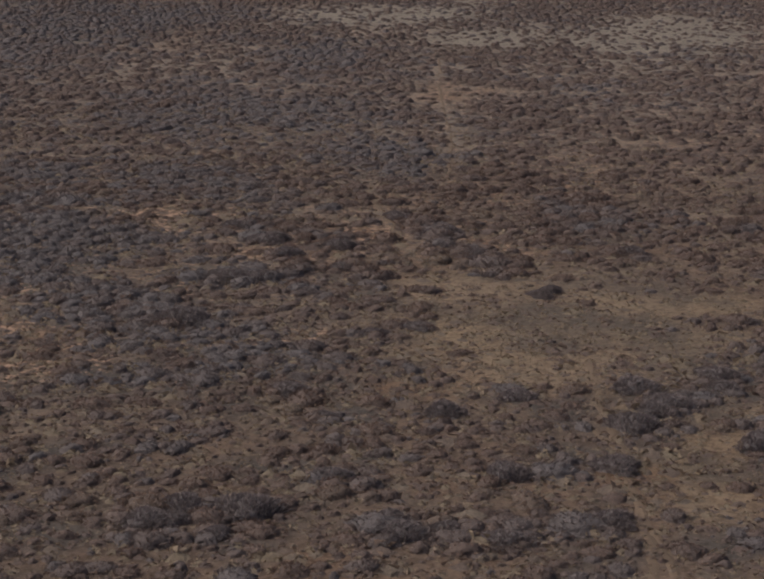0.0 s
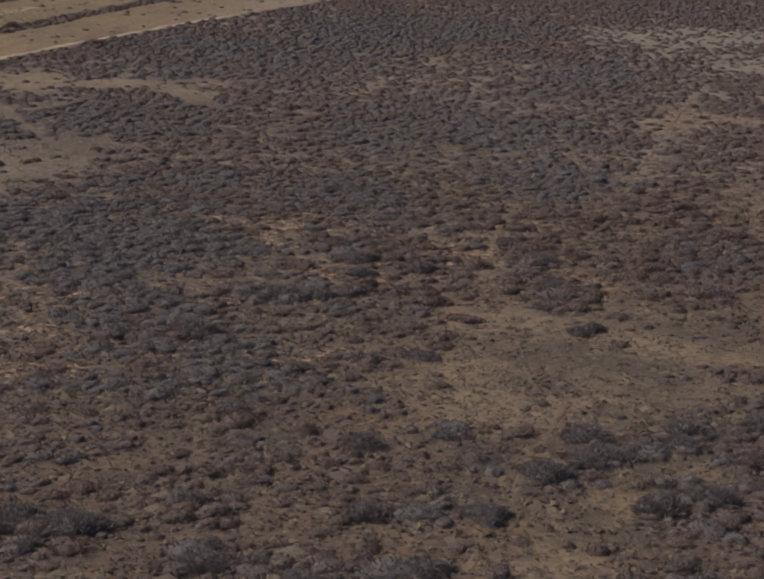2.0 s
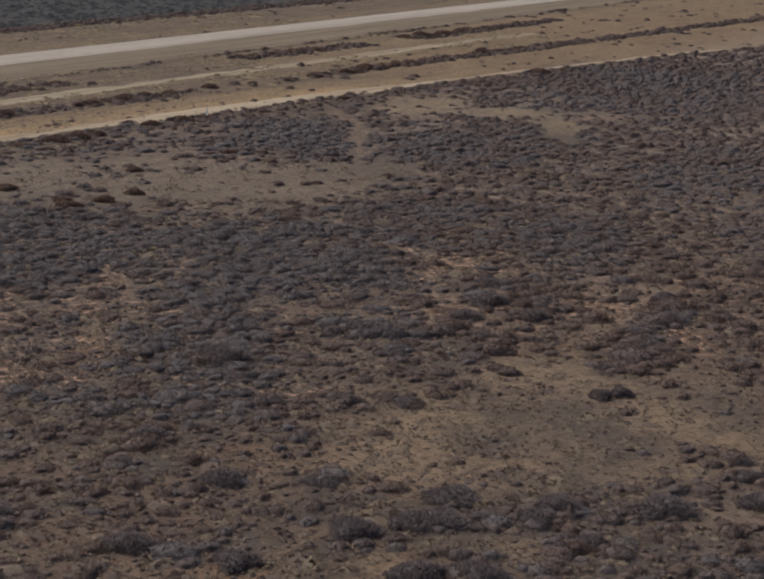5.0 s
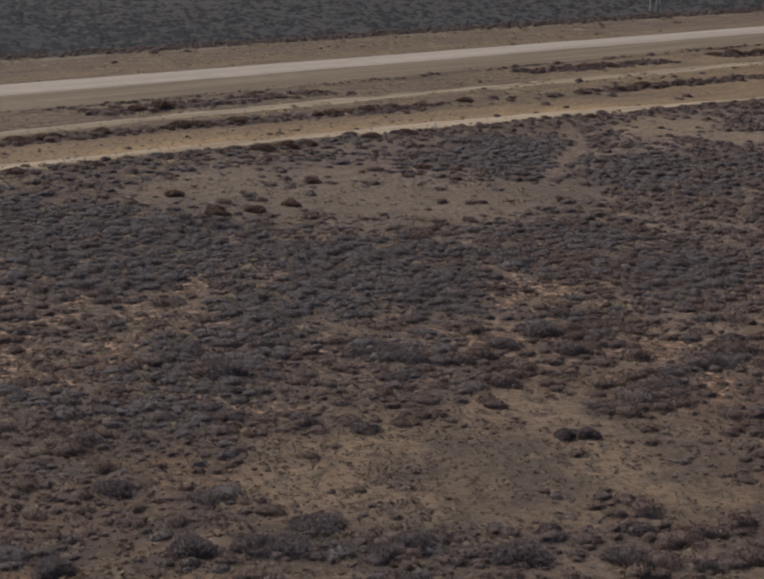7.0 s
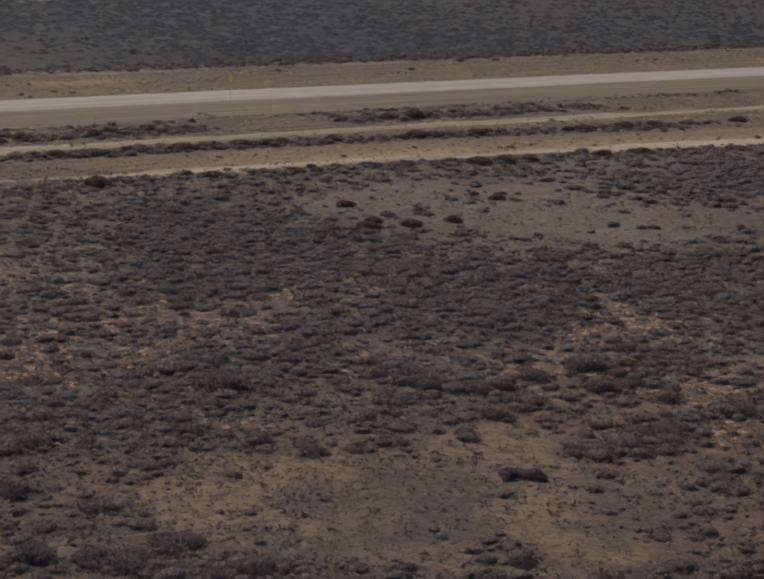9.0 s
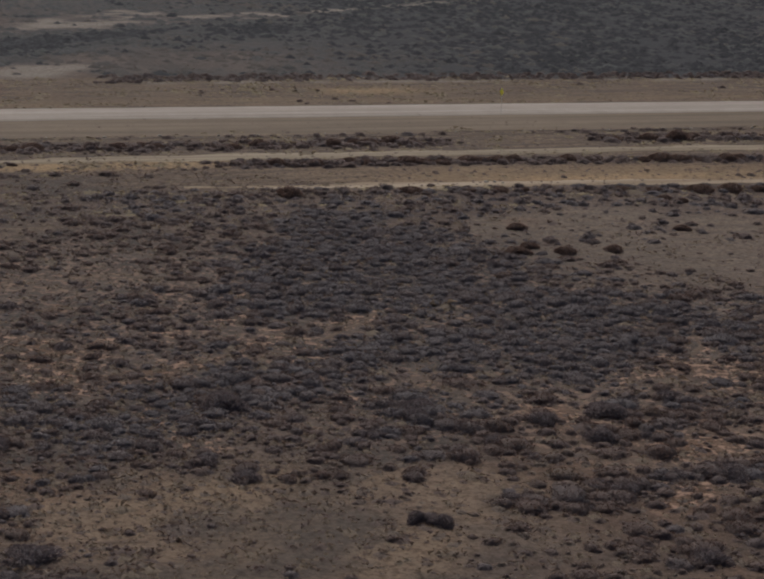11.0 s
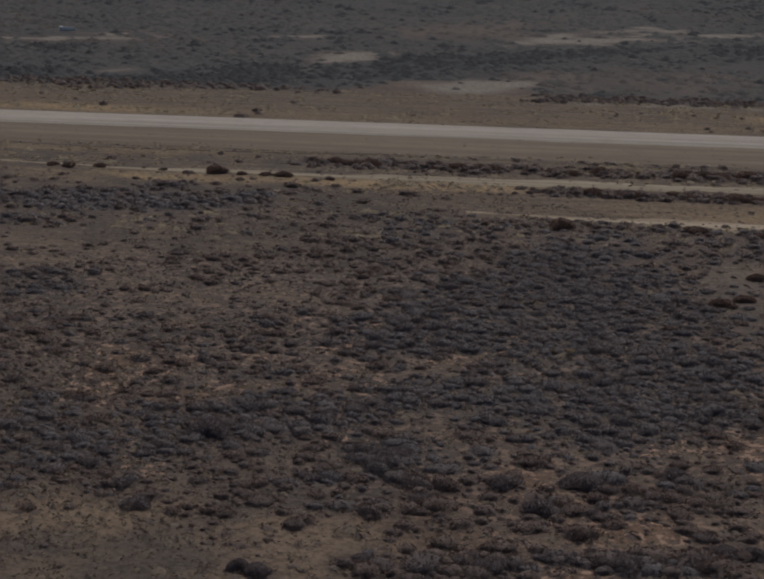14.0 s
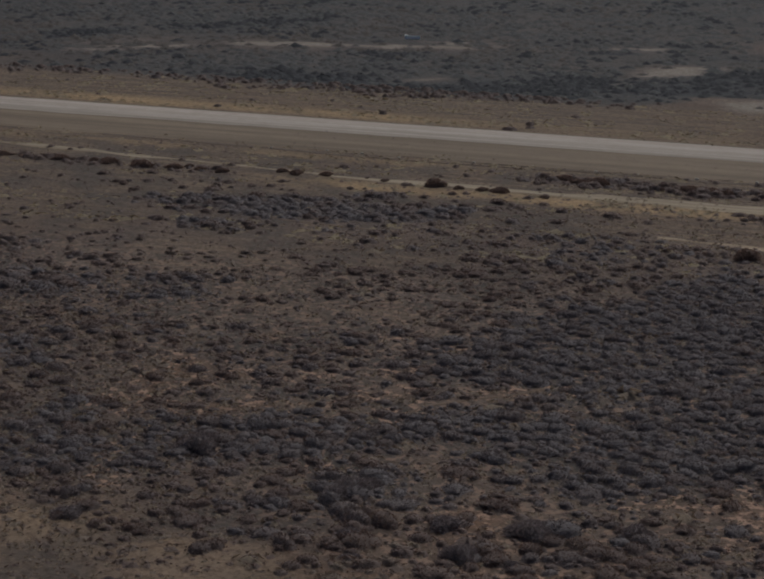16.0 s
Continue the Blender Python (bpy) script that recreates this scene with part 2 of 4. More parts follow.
RED_MIDDLE = [
    (-35.6, 39.6, 4.6, 2.2, 159), (-37.7, 42.4, 5.3, 3, 120), (-30.8, 42.4, 2, 1.6, 167), (-39.7, 44.5, 2.8, 2.4, 46), (-43.4, 47.1, 2.9, 2.6, 127),
    (-28.5, 49.7, 1.6, 1.4, 0), (-37.4, 52, 1.7, 1.5, 164), (-26.1, 53.5, 1.4, 0.9, 153), (-34.2, 57, 1.8, 1.3, 112), (-26.2, 58.8, 2, 1.3, 111),
    (-19.8, 57.7, 1.8, 1.4, 99), (-23.8, 61.6, 3.2, 0.8, 150), (-31.5, 65.8, 1.8, 1.2, 113), (-21.1, 70.8, 2, 1.3, 106), (-41.7, 70.5, 1.5, 1.2, 148),
    (-34.7, 74.4, 1.6, 1.4, 82), (-19.4, 76, 2.1, 1.2, 110), (-22.7, 81.3, 1.2, 1, 107),
]
RED_EAST = [
    (-24.4, 35.3, 1.9, 1.2, 117), (-19.6, 31.1, 4.2, 0.9, 159), (-9.8, 48, 2.4, 1.9, 50), (-8.4, 70.1, 3.7, 0.9, 145), (-10.2, 85.5, 1.5, 1.1, 69),
    (4.4, 51.6, 2.7, 2.1, 51), (15.5, 37, 1.6, 0.9, 123), (12.7, 46.6, 1.6, 0.9, 121), (10.6, 47.7, 3.3, 1.4, 147), (8.4, 66, 2.6, 1.9, 70),
    (11.7, 71.6, 4.2, 2.5, 95), (15.8, 73.6, 3.2, 2, 60), (11.9, 80.4, 1.8, 0.9, 98), (19.4, 35.5, 4, 1.6, 90), (20.1, 37.7, 2.3, 1.9, 88),
    (18.6, 48.3, 3.4, 2, 60), (18.5, 66, 2.8, 2, 20), (18, 72.6, 4.6, 2.6, 44), (6, 86.4, 1.7, 1.3, 63),
]
RED_UPPER = [
    (-16.6, 98.1, 3.6, 0.9, 123), (-7.1, 105.2, 1.9, 1.5, 84), (-20.3, 125.7, 2.8, 2.1, 88), (55.8, 45.3, 3.6, 2.6, 174),
    (58.5, 63.5, 2.8, 0.9, 36), (89.4, 173.4, 6, 4.4, 29), (125, 99, 5.5, 3.9, 5), (117, 102, 13, 4.3, 34), (153, 182, 7.7, 4.2, 34), (171, 197, 15, 6, 40),
]
RED_EARTH = RED_WEST + RED_MIDDLE + RED_EAST + RED_UPPER
BROWN_FLATS = [(-88.5, 71, 17.8, 5.5, 62), (-77.4, 71, 8.6, 5.2, 61), (-70.6, 89, 8, 4, 63), (-50.8, 76.5, 6.2, 4.4, 33), (-118, 64, 19, 11, 160), (10, 38, 5, 3.2, 164), (-60, 57.5, 6, 5, 39), (-55.5, 66.5, 7.5, 6, 59), (-65.6, 69, 9.5, 4.3, 62)]
DENSE_NEAR = [
    (-79, 48, 6.5, 5.7, 15), (-69.8, 59.8, 6.4, 3.1, 142), (-57, 36, 7, 2.9, 163), (-33.5, 31.6, 5.2, 4.3, 92), (-25, 32, 8.2, 5.6, 47),
    (-20.5, 45, 14, 6, 52), (-7, 48.4, 7, 4.5, 8), (-16.5, 52.3, 5, 3.2, 62), (-14.7, 63.4, 11, 7, 51), (-10.4, 65.8, 8.5, 6.5, 58),
    (1.4, 76, 14, 9, 95), (-29, 80, 11, 9, 98), (-18, 83, 8.5, 7, 75), (-4, 87, 18, 9, 6), (38, 37.5, 11, 7.8, 16), (33, 81, 15, 9, 50),
]
DENSE_UPPER = [
    (-31, 96, 17, 12, 90), (-40, 110, 12, 7, 114), (-25, 99, 16, 11.5, 9), (23, 100, 11, 8, 45), (11, 85, 8.7, 6.4, 37), (30, 160, 16, 9, 65), (33.5, 166, 14, 9, 57), (53, 154, 13, 9, 30), (116, 225, 38, 12, 53),
    (60, 72, 17, 8, 41), (55, 145, 24, 13, 50), (81, 119, 31, 19, 37), (123, 206, 48, 20, 48), (148, 147, 33, 12, 36), (185, 231, 56, 26, 40),
]
THICKETS_WEST = [
    (-54.7, 11.5, 4.3, 3.7, 71), (-47.4, -2.9, 3.7, 2.4, 139), (-43.3, -6.3, 2.5, 2.1, 150), (-50, 1.8, 2.4, 1.6, 60), (-45.2, 8.1, 2, 1.5, 60),
    (-33.7, -2.1, 1.7, 1.3, 27), (-37.9, 0.6, 1.9, 1.6, 26), (-35, 16.2, 1.8, 1.2, 62), (-31.5, 21.2, 2.1, 1.6, 45), (-29.9, 11, 1.5, 1.2, 33),
    (-27.2, -1, 2.2, 1.3, 45), (-23.1, 9.5, 1.5, 1.2, 41),
]
THICKETS_SOUTH = [
    (-32, -16.4, 2.5, 1, 30), (-18.1, -13.4, 2.1, 1.6, 9), (-24.5, -9.8, 3.2, 2.1, 20), (-20.9, 0, 2.5, 2, 20), (-13.5, -5.2, 2.3, 1.8, 30),
    (-11.8, -0.3, 3.6, 2.2, 30), (-17.9, 3.1, 1.2, 1.1, 143), (-11.9, 24.8, 1.3, 1.1, 62), (-15.5, 24.9, 1.9, 1.4, 74), (1.3, -3.8, 1.6, 1, 61),
    (5.2, -4.5, 1.3, 1, 42), (-5.6, -0.9, 2.8, 1.6, 50), (2.5, 1.9, 1.1, 0.8, 32), (5, 5.7, 1.5, 1.1, 50), (7.1, 1, 1, 0.6, 63),
]
THICKETS_EAST = [
    (-21.3, 39.3, 2.8, 1.6, 85), (-5.4, 45.6, 4.3, 2.5, 106), (-6.6, 38.6, 1.3, 1.1, 164), (3.8, 42, 1.1, 0.9, 147), (4.2, 49.3, 1.4, 1.2, 76),
    (8.8, 29, 2, 1.4, 90), (12.8, 31.4, 2.1, 1.4, 95), (16, 36.2, 4.2, 2.2, 38), (7.7, 39.5, 1.4, 1.4, 0), (10.4, 48.2, 2.4, 1.8, 90),
    (14, 50.1, 1.6, 1.4, 132), (9.6, 54.5, 2.4, 1.8, 52), (14.3, 60.4, 1.9, 1.5, 79), (23.5, 24, 2, 1.5, 70), (18.5, 41, 2.6, 1.6, 59),
    (21.9, 42.9, 2.6, 1.9, 54), (25, 48.4, 4.6, 2.6, 48),
]
THICKETS_UPPER = [(-14, 110.6, 5.2, 2.4, 20), (-20.5, 122, 2.8, 2, 70), (16.2, 144, 4, 2.5, 59), (-4.7, 152, 4.2, 2.8, 41), (-1.7, 132, 1.4, 0.9, 87), (28.5, 122.5, 1.4, 0.9, 79), (-5.1, 115.7, 1.2, 0.8, 94)]
THICKETS = THICKETS_WEST + THICKETS_SOUTH + THICKETS_EAST
BELTS = [(-101.6, 91.3, 13.5, 6, 54), (-92.4, 99.4, 8.3, 5.8, 66), (-111.8, 81.7, 7.9, 2.5, 62), (-102.9, 102.4, 4.7, 3.5, 66), (-99.6, 76.2, 4, 3, 58), (-79.9, 46.8, 6.3, 5.3, 1), (-75.5, 59.8, 3.3, 2.5, 54)]
FAR_BROWN = [
    (-122, 236, 21, 15.9, 79), (-127, 232, 26, 11.5, 32), (-145, 185, 14.4, 3.9, 33), (-247, 166, 35, 11, 56), (-180, 207, 12.8, 4.8, 121),
    (-189, 268, 23, 16, 61), (-252, 108, 12.3, 10.9, 28),
]
FAR_DARK = [
    (-157, 223, 30, 9.6, 81), (-154, 257, 31, 5.1, 73), (-155, 203, 18.7, 4.9, 60), (-130, 292, 19.8, 9.5, 87), (-182, 282, 7, 2.8, 51),
    (-175, 190, 19.1, 10.9, 89), (-178, 164, 22, 7.2, 54), (-165, 218, 19.1, 8.5, 89), (-159, 243, 26, 6.9, 63), (-189, 145, 9.6, 5.3, 54),
    (-225, 173, 7.9, 2.2, 55), (-206, 217, 6.3, 2.4, 56), (-163, 303, 10, 2.8, 31), (-287, 174, 18.9, 6.8, 91), (-288, 132, 11.7, 6.5, 96),
    (-205, 146, 18.9, 8.3, 39), (-174, 175, 14, 7.4, 39), (-168, 216, 10.3, 8.2, 96), (-227, 176, 7.1, 3, 64),
]
FAR_EDGE = [(-175.8, 151.6, 7, 1.7, 54), (-117, 203.4, 5, 2.1, 56), (-110.5, 211.3, 2.6, 1.6, 63), (-94.7, 229.7, 3.8, 2.1, 63), (-196.5, 134, 7.2, 1.8, 63)]
FAR_PALE = [
    (-167, 272, 15.2, 5.4, 66), (-164, 300, 8.7, 6.3, 94), (-151, 312, 16.7, 3.9, 70), (-132, 350, 43, 3, 72), (-176, 210, 12.5, 3.5, 95),
    (-137, 207, 9.1, 4.5, 66), (-178, 208, 12.5, 3, 112), (-179, 220, 6, 1.7, 88), (-137, 203, 8, 5.2, 62), (-173, 269, 15.6, 3.7, 99),
    (-193, 166, 6.7, 1.3, 100), (-234, 197, 5.8, 2.5, 56), (-169, 301, 8.6, 5.1, 68), (-208, 228, 7.6, 2.5, 56), (-243, 173, 25, 3.2, 56),
    (-259, 135, 10.5, 3.1, 80), (-192, 164, 5.1, 1.5, 97),
]


# trodden paths: their bends, and their width in metres
TRAILS = [
    ([(-12, 10), (-18, 6.4), (-23.3, 3), (-29.2, -0.8), (-36.7, -5.4), (-44.3, -10.2), (-58, -18)], 0.55),
    ([(-27, 1.8), (-33, -3.3), (-37.6, -6.2), (-42.9, -9.6), (-50, -15)], 0.45),
    ([(168, 133), (131, 110.5), (92, 85.2), (69.4, 70.7), (54.7, 62.1), (41.3, 55.3)], 0.4),
    ([(41, 64), (35, 59.2), (25.5, 51.5), (18, 45.2)], 0.7),
    ([(-100, 84.7), (-95, 86.5), (-89.4, 90.6), (-85, 93.8), (-81.7, 97.6)], 0.7),
    ([(-20.2, 75.3), (-19.9, 70.2), (-21.2, 62.9), (-20.4, 60.3)], 0.5),
    ([(11.1, 83.2), (11.6, 80), (12.2, 74.8)], 0.5),
    ([(47.9, 189), (46.8, 181.8), (44.7, 170.9), (39.7, 157.3), (35.7, 147.8), (32.5, 139.4)], 0.8),
]


def from_trail(x, y):
    """How far places lie from the nearest trodden path, less its half width."""
    near = np.full(np.shape(x), 99.0)
    for points, width in TRAILS:
        for (ax, ay), (bx, by) in zip(points, points[1:]):
            dx, dy = bx - ax, by - ay
            t = np.clip(((x - ax) * dx + (y - ay) * dy) / (dx * dx + dy * dy), 0, 1)
            near = np.minimum(near, np.hypot(x - ax - t * dx, y - ay - t * dy) - width * 0.6)
    return near


def patch(shapes, x, y, wobble=0.5):
    """How far a place lies inside any of the shapes, 0 to 1, with ragged edges."""
    inside = np.zeros_like(x)
    rag = (rough(x, y, 6.0, 31) - 0.5) * wobble * 2.6 + (rough(x, y, 1.6, 37, 2) - 0.5) * wobble * 1.2
    for cx, cy, a, b, turn in shapes:
        c, s = math.cos(radians(turn)), math.sin(radians(turn))
        dx, dy = x - cx, y - cy
        d = np.hypot((dx * c + dy * s) / a, (dy * c - dx * s) / b)
        inside = np.maximum(inside, ease(1.6, 0.4, d + rag))
    return inside


def track_v(u):
    return 136 - 0.03 * u - 0.00027 * u * u


def row_v(u):
    return 150 - 0.083 * np.maximum(u - 70, 0)


def height(x, y):
    """Low hummocks on the near veld, none along the road."""
    u, v = to_road(x, y)
    return (rough(x, y, 3.5, 71) - 0.5) * 0.22 * ease(118, 100, v)


def far_edge(u):
    """Where the scrub beyond the road begins, across the road."""
    return 230.5 + 17 * ease(4, 16, u) * ease(44, 34, u)


def bushy(u):
    """Where the row of bushes below the shoulder stands, along the road."""
    spans = ((5, 80), (104, 158), (219, 268), (291, 380))
    return np.maximum.reduce([ease(a - 3, a + 3, u) * ease(b + 3, b - 3, u) for a, b in spans])


def cover(x, y):
    """Shrub cover, size and brownness at places of the plan."""
    u, v = to_road(x, y)
    clear, red = patch(CLEARINGS + UPPER_CLEARINGS, x, y, 0.35), patch(RED_EARTH, x, y)
    flat = patch(BROWN_FLATS, x, y)
    dense, thick = patch(DENSE_NEAR + DENSE_UPPER, x, y), patch(THICKETS, x, y, 0.3)
    east = ease(-8, 6, x) * ease(66, 54, y)
    c = 0.54 + 0.5 * (rough(x, y, 14, 3) - 0.5) + 0.9 * (rough(x, y, 4.5, 5) - 0.5) - 0.14 * east
    c = np.maximum(c, dense * (1.15 - 0.4 * ease(25, 60, x) + 0.35 * (rough(x, y, 4, 7) - 0.5)))
    c = c * (1 - (0.93 - 0.35 * ease(90, 140, x)) * clear) * (1 - 0.72 * red * (1 - 0.5 * dense)) * (1 - 0.7 * flat)
    c = np.maximum(c, 1.1 * thick)
    size = 0.94 + 0.35 * (rough(x, y, 9, 11) - 0.5) - 0.12 * red - 0.25 * clear - 0.28 * flat + 0.2 * east + 0.3 * thick + 0.12 * dense
    brown = 0.50 + 0.8 * (rough(x, y, 22, 13) - 0.5) + 0.9 * (rough(x, y, 5, 15) - 0.5) + 0.35 * red + 0.2 * flat - 0.55 * dense * (1 - 0.35 * ease(20, 60, x)) - 0.45 * thick + 0.32 * east + 0.22 * ease(15, 50, x) + 0.35 * ease(90, 105, v) * ease(30, 10, u)
    c = c * ease(0.1, 1.1, from_trail(x, y) + 0.5 * (rough(x, y, 2, 113) - 0.5))
    # the road reserve
    wave = (rough(u, v * 0 + 1.0, 14, 17) - 0.5) * 3
    tv, rv = track_v(u), row_v(u)
    reserve = v > tv - 1.5
    left = ease(34, 16, u)
    row1 = 0.85 * ease(5.0, 2.0, np.abs(v - 165 + 0.04 * np.maximum(u - 225, 0) - wave * 0.5)) * bushy(u)
    row2 = 1.0 * ease(3.4, 2.0, np.abs(v - rv - wave * 0.4)) * (0.6 + 0.4 * (rough(u, v * 0, 9, 23) > 0.36)) * ease(30, 45, u) * (1 - 0.9 * ease(160, 166, u) * ease(207, 199, u))
    strip = 0.012 + 0.08 * (rough(u * 0.4, v, 5, 29) > 0.68)
    lip = 0.6 * ease(1.3, 0.5, np.abs(v - 172.3 - wave * 0.2)) * (rough(u, v * 0 + 4, 6, 27) > 0.45)
    bare = np.maximum.reduce([row1, row2, strip * 0.6, lip])
    bare = np.where(np.abs(v - 156) < 1.9, 0.0, bare)
    bare = np.where((v > 174) & (v < 203), 0.0, bare)
    old = np.clip(0.1 + 0.7 * (rough(x, y, 5, 41) - 0.5), 0.03, 0.5) * ease(152, 142, v) + 0.03 + 0.8 * ease(2.4, 1.2, np.abs(v - 153.3 - 0.3 * wave)) * ease(-76, -70, u) * ease(-34, -40, u)
    old = old * ease(171, 165, v)
    bare = bare * (1 - left) + np.maximum(old, row1) * left
    verge = 0.004 + 0.014 * (rough(x, y, 6, 43) > 0.66)
    start = far_edge(u)
    edge = ease(start - 1.5, start + 1.5, v + 0.6 * wave)
    rim = ease(8, 3, np.abs(v - start - 3.5)) * ease(30, 44, u)
    far = 0.86 - 0.55 * ease(0.5, 0.7, rough(x, y, 9, 48)) + 0.5 * (rough(x, y, 28, 47) - 0.5)
    far = np.maximum.reduce([far * (1 - 0.5 * patch(FAR_BROWN, x, y)), 1.1 * patch(FAR_DARK, x, y), 0.95 * rim])
    far = far * (1 - 0.97 * ease(8.5, 5.5, np.hypot(x + 243, y - 191)))
    far = far * (1 - 0.9 * patch(FAR_PALE, x, y, 0.8)) * (1 - 0.35 * ease(0.55, 0.75, rough(x, y, 60, 53)))
    bare = np.where(v > 202, np.maximum(verge * (1 - edge) + far * edge, 0.95 * patch(FAR_EDGE, x, y, 0.3)), bare)
    c = np.where(reserve, bare, c)
    row3 = ease(4.0, 1.5, np.abs(v - tv + 5)) * ease(26, 40, u) * ease(262, 240, u) * (rough(u, v * 0, 7, 59) > 0.34) * (1 - 0.9 * ease(150, 156, u) * ease(184, 176, u))
    c = np.maximum(c, row3 * 0.8)
    belts = patch(BELTS, x, y)
    c = c * (1 - 0.55 * ease(104, 116, v) * ease(16, -6, u) * (v < 140))
    c = np.maximum(c, belts * 1.15)
    brown = np.where(reserve & (v < 238), 0.95, brown) * (1 - 0.7 * belts)
    brown = np.where(v > 238, 0.25 + 1.5 * (rough(x, y, 24, 61) - 0.5) + 0.8 * rim + 0.7 * patch(FAR_BROWN, x, y) - 0.6 * patch(FAR_DARK, x, y), brown) + 0.3 * row3
    size = np.where(v > 236, 0.95, size) + 0.24 * np.maximum(row1, row2) * reserve + 0.3 * belts + 0.07 * ease(-50, -30, x) * ease(28, 40, y) * (v < 110)
    return np.clip(c, 0, 1.15), size, np.clip(brown, 0, 1), (clear, flat, red, dense, left)


def mesh_of(name, verts, faces, values=None, mat=None, smooth=False):
    """A mesh from arrays of vertices and of triangles or quads, with values by vertex."""
    me = bpy.data.meshes.new(name)
    n, k = faces.shape
    me.vertices.add(len(verts))
    me.vertices.foreach_set("co", np.ascontiguousarray(verts, np.float32).ravel())
    me.loops.add(n * k)
    me.loops.foreach_set("vertex_index", np.ascontiguousarray(faces, np.int32).ravel())
    me.polygons.add(n)
    me.polygons.foreach_set("loop_start", np.arange(0, n * k, k, dtype=np.int32))
    if smooth:
        me.polygons.foreach_set("use_smooth", np.ones(n, bool))
    for key, v in (values or {}).items():
        me.attributes.new(key, "FLOAT", "POINT").data.foreach_set("value", np.ascontiguousarray(v, np.float32))
    if mat:
        me.materials.append(mat)
    me.update(calc_edges=True)
    return me


def quads(nx, ny):
    i = np.arange(nx * ny).reshape(nx, ny)
    return np.stack([i[:-1, :-1], i[1:, :-1], i[1:, 1:], i[:-1, 1:]], -1).reshape(-1, 4)


def build_ground():
    out = np.array([30, 80, 180, 400, 900, 2000, 4000])
    xs = np.r_[-420 - out[::-1], np.arange(-420, -110, 3.0), np.arange(-110, 110, 1.7), np.arange(110, 421, 3.0), 420 + out]
    ys = np.r_[-285 - out[::-1], np.arange(-285, -30, 3.0), np.arange(-30, 150, 1.7), np.arange(150, 581, 2.5), 580 + out]
    x, y = [a.ravel() for a in np.meshgrid(xs, ys, indexing="ij")]
    u, v = to_road(x, y)
    c, _, _, (clear, _, red, dense, left) = cover(x, y)
    reserve = ease(-2, 2, v - track_v(u))
    gold = ease(0, 2.5, v - track_v(u)) * (0.6 * ease(15, 11, v - track_v(u)) + 0.4 * ease(9, 5, v - track_v(u))) * ease(30, 95, u) * (0.35 + 0.65 * ease(240, 170, u))
    west = ease(45, 10, y) * ease(0, -25, x)
    red = np.clip(red * 0.85 + 0.15 * reserve * ease(160, 145, v) * (1 - left) + 0.6 * west * (1 - 0.6 * clear) + 0.2 * clear * ease(60, 40, y) + 0.3 * ease(-8, 6, x) * ease(66, 54, y) * (1 - clear) + 0.6 * (rough(x, y, 9, 73) - 0.5), 0, 1)
    gold = np.maximum(gold, 1.0 * ease(4.5, 1.5, np.abs(v - 151.5)) * ease(-36, -20, u) * ease(50, 30, u))
    gold = np.maximum(gold, 0.8 * ease(6, 2, np.abs(v - 217)) * ease(70, 80, u) * ease(104, 88, u))
    gold = np.maximum(gold, 0.85 * ease(202, 204, v) * ease(213, 207, v) * (0.3 + 0.9 * ease(10, -40, u)))
    gold = np.maximum(gold, 0.5 * ease(3.5, 1, np.abs(v - 169)) * ease(20, -20, u))
    gold = np.maximum(gold, 0.4 * patch(UPPER_CLEARINGS[4:8], x, y))
    gold = np.maximum.reduce([gold, 0.34 * patch(CLEARINGS, x, y), 0.4 * reserve * ease(174, 168, v) * ease(190, 235, u)])
    gold = np.clip(gold * (0.35 + 0.9 * rough(u * 0.3, v, 5, 67)), 0, 1)
    grassy = np.clip((0.12 + 0.65 * ease(60, 100, v)) * np.maximum(clear, patch(BROWN_FLATS, x, y)) + reserve * 0.9 * ease(238, 230, v), 0, 1)
    flats = np.maximum(clear, patch(BROWN_FLATS, x, y))
    rim = ease(2.2, 0.8, np.abs(v - far_edge(u) + 1.5)) * ease(36, 50, u) * ease(0.5, 0.62, rough(u, v * 0 + 3, 7, 103))
    between = (0.06 + 0.14 * ease(60, 85, y) + 0.2 * ease(30, 110, x) + 0.4 * (rough(x, y, 7, 91) - 0.5)) * ease(112, 95, v) * (1 - 0.6 * red) * (1 - flats)
    open_ground = clear * (0.2 * ease(60, 85, v) * ease(125, 115, v) + 0.12 * ease(60, 40, y))
    pale = np.clip(0.85 * patch(FAR_PALE, x, y, 0.8) + 0.7 * rim + 0.6 * ease(90, 150, x) * clear + between + open_ground, 0, 1)
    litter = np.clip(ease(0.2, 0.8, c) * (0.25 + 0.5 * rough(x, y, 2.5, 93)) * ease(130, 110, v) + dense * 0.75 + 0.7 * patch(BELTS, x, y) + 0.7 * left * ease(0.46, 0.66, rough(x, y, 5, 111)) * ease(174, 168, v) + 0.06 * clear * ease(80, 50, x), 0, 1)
    crust = np.clip(patch(RED_MIDDLE + RED_EAST, x, y), 0, 1) + 0.3 * ease(25, 45, y) * ease(120, 100, v) * (1 - clear)
    # where the ground is painted dark for the shade among far scrub
    scrub_shade = 0.95 * np.clip(np.maximum.reduce([patch(FAR_DARK, x, y), 0.4 * ease(0.54, 0.64, rough(x, y, 16, 107)), 0.85 * ease(70, 125, u) * (1 - 0.4 * ease(190, 290, u))]) * ease(-1, 3, v - far_edge(u)) * (1 - patch(FAR_PALE, x, y, 0.8)), 0, 1)
    start = far_edge(u)
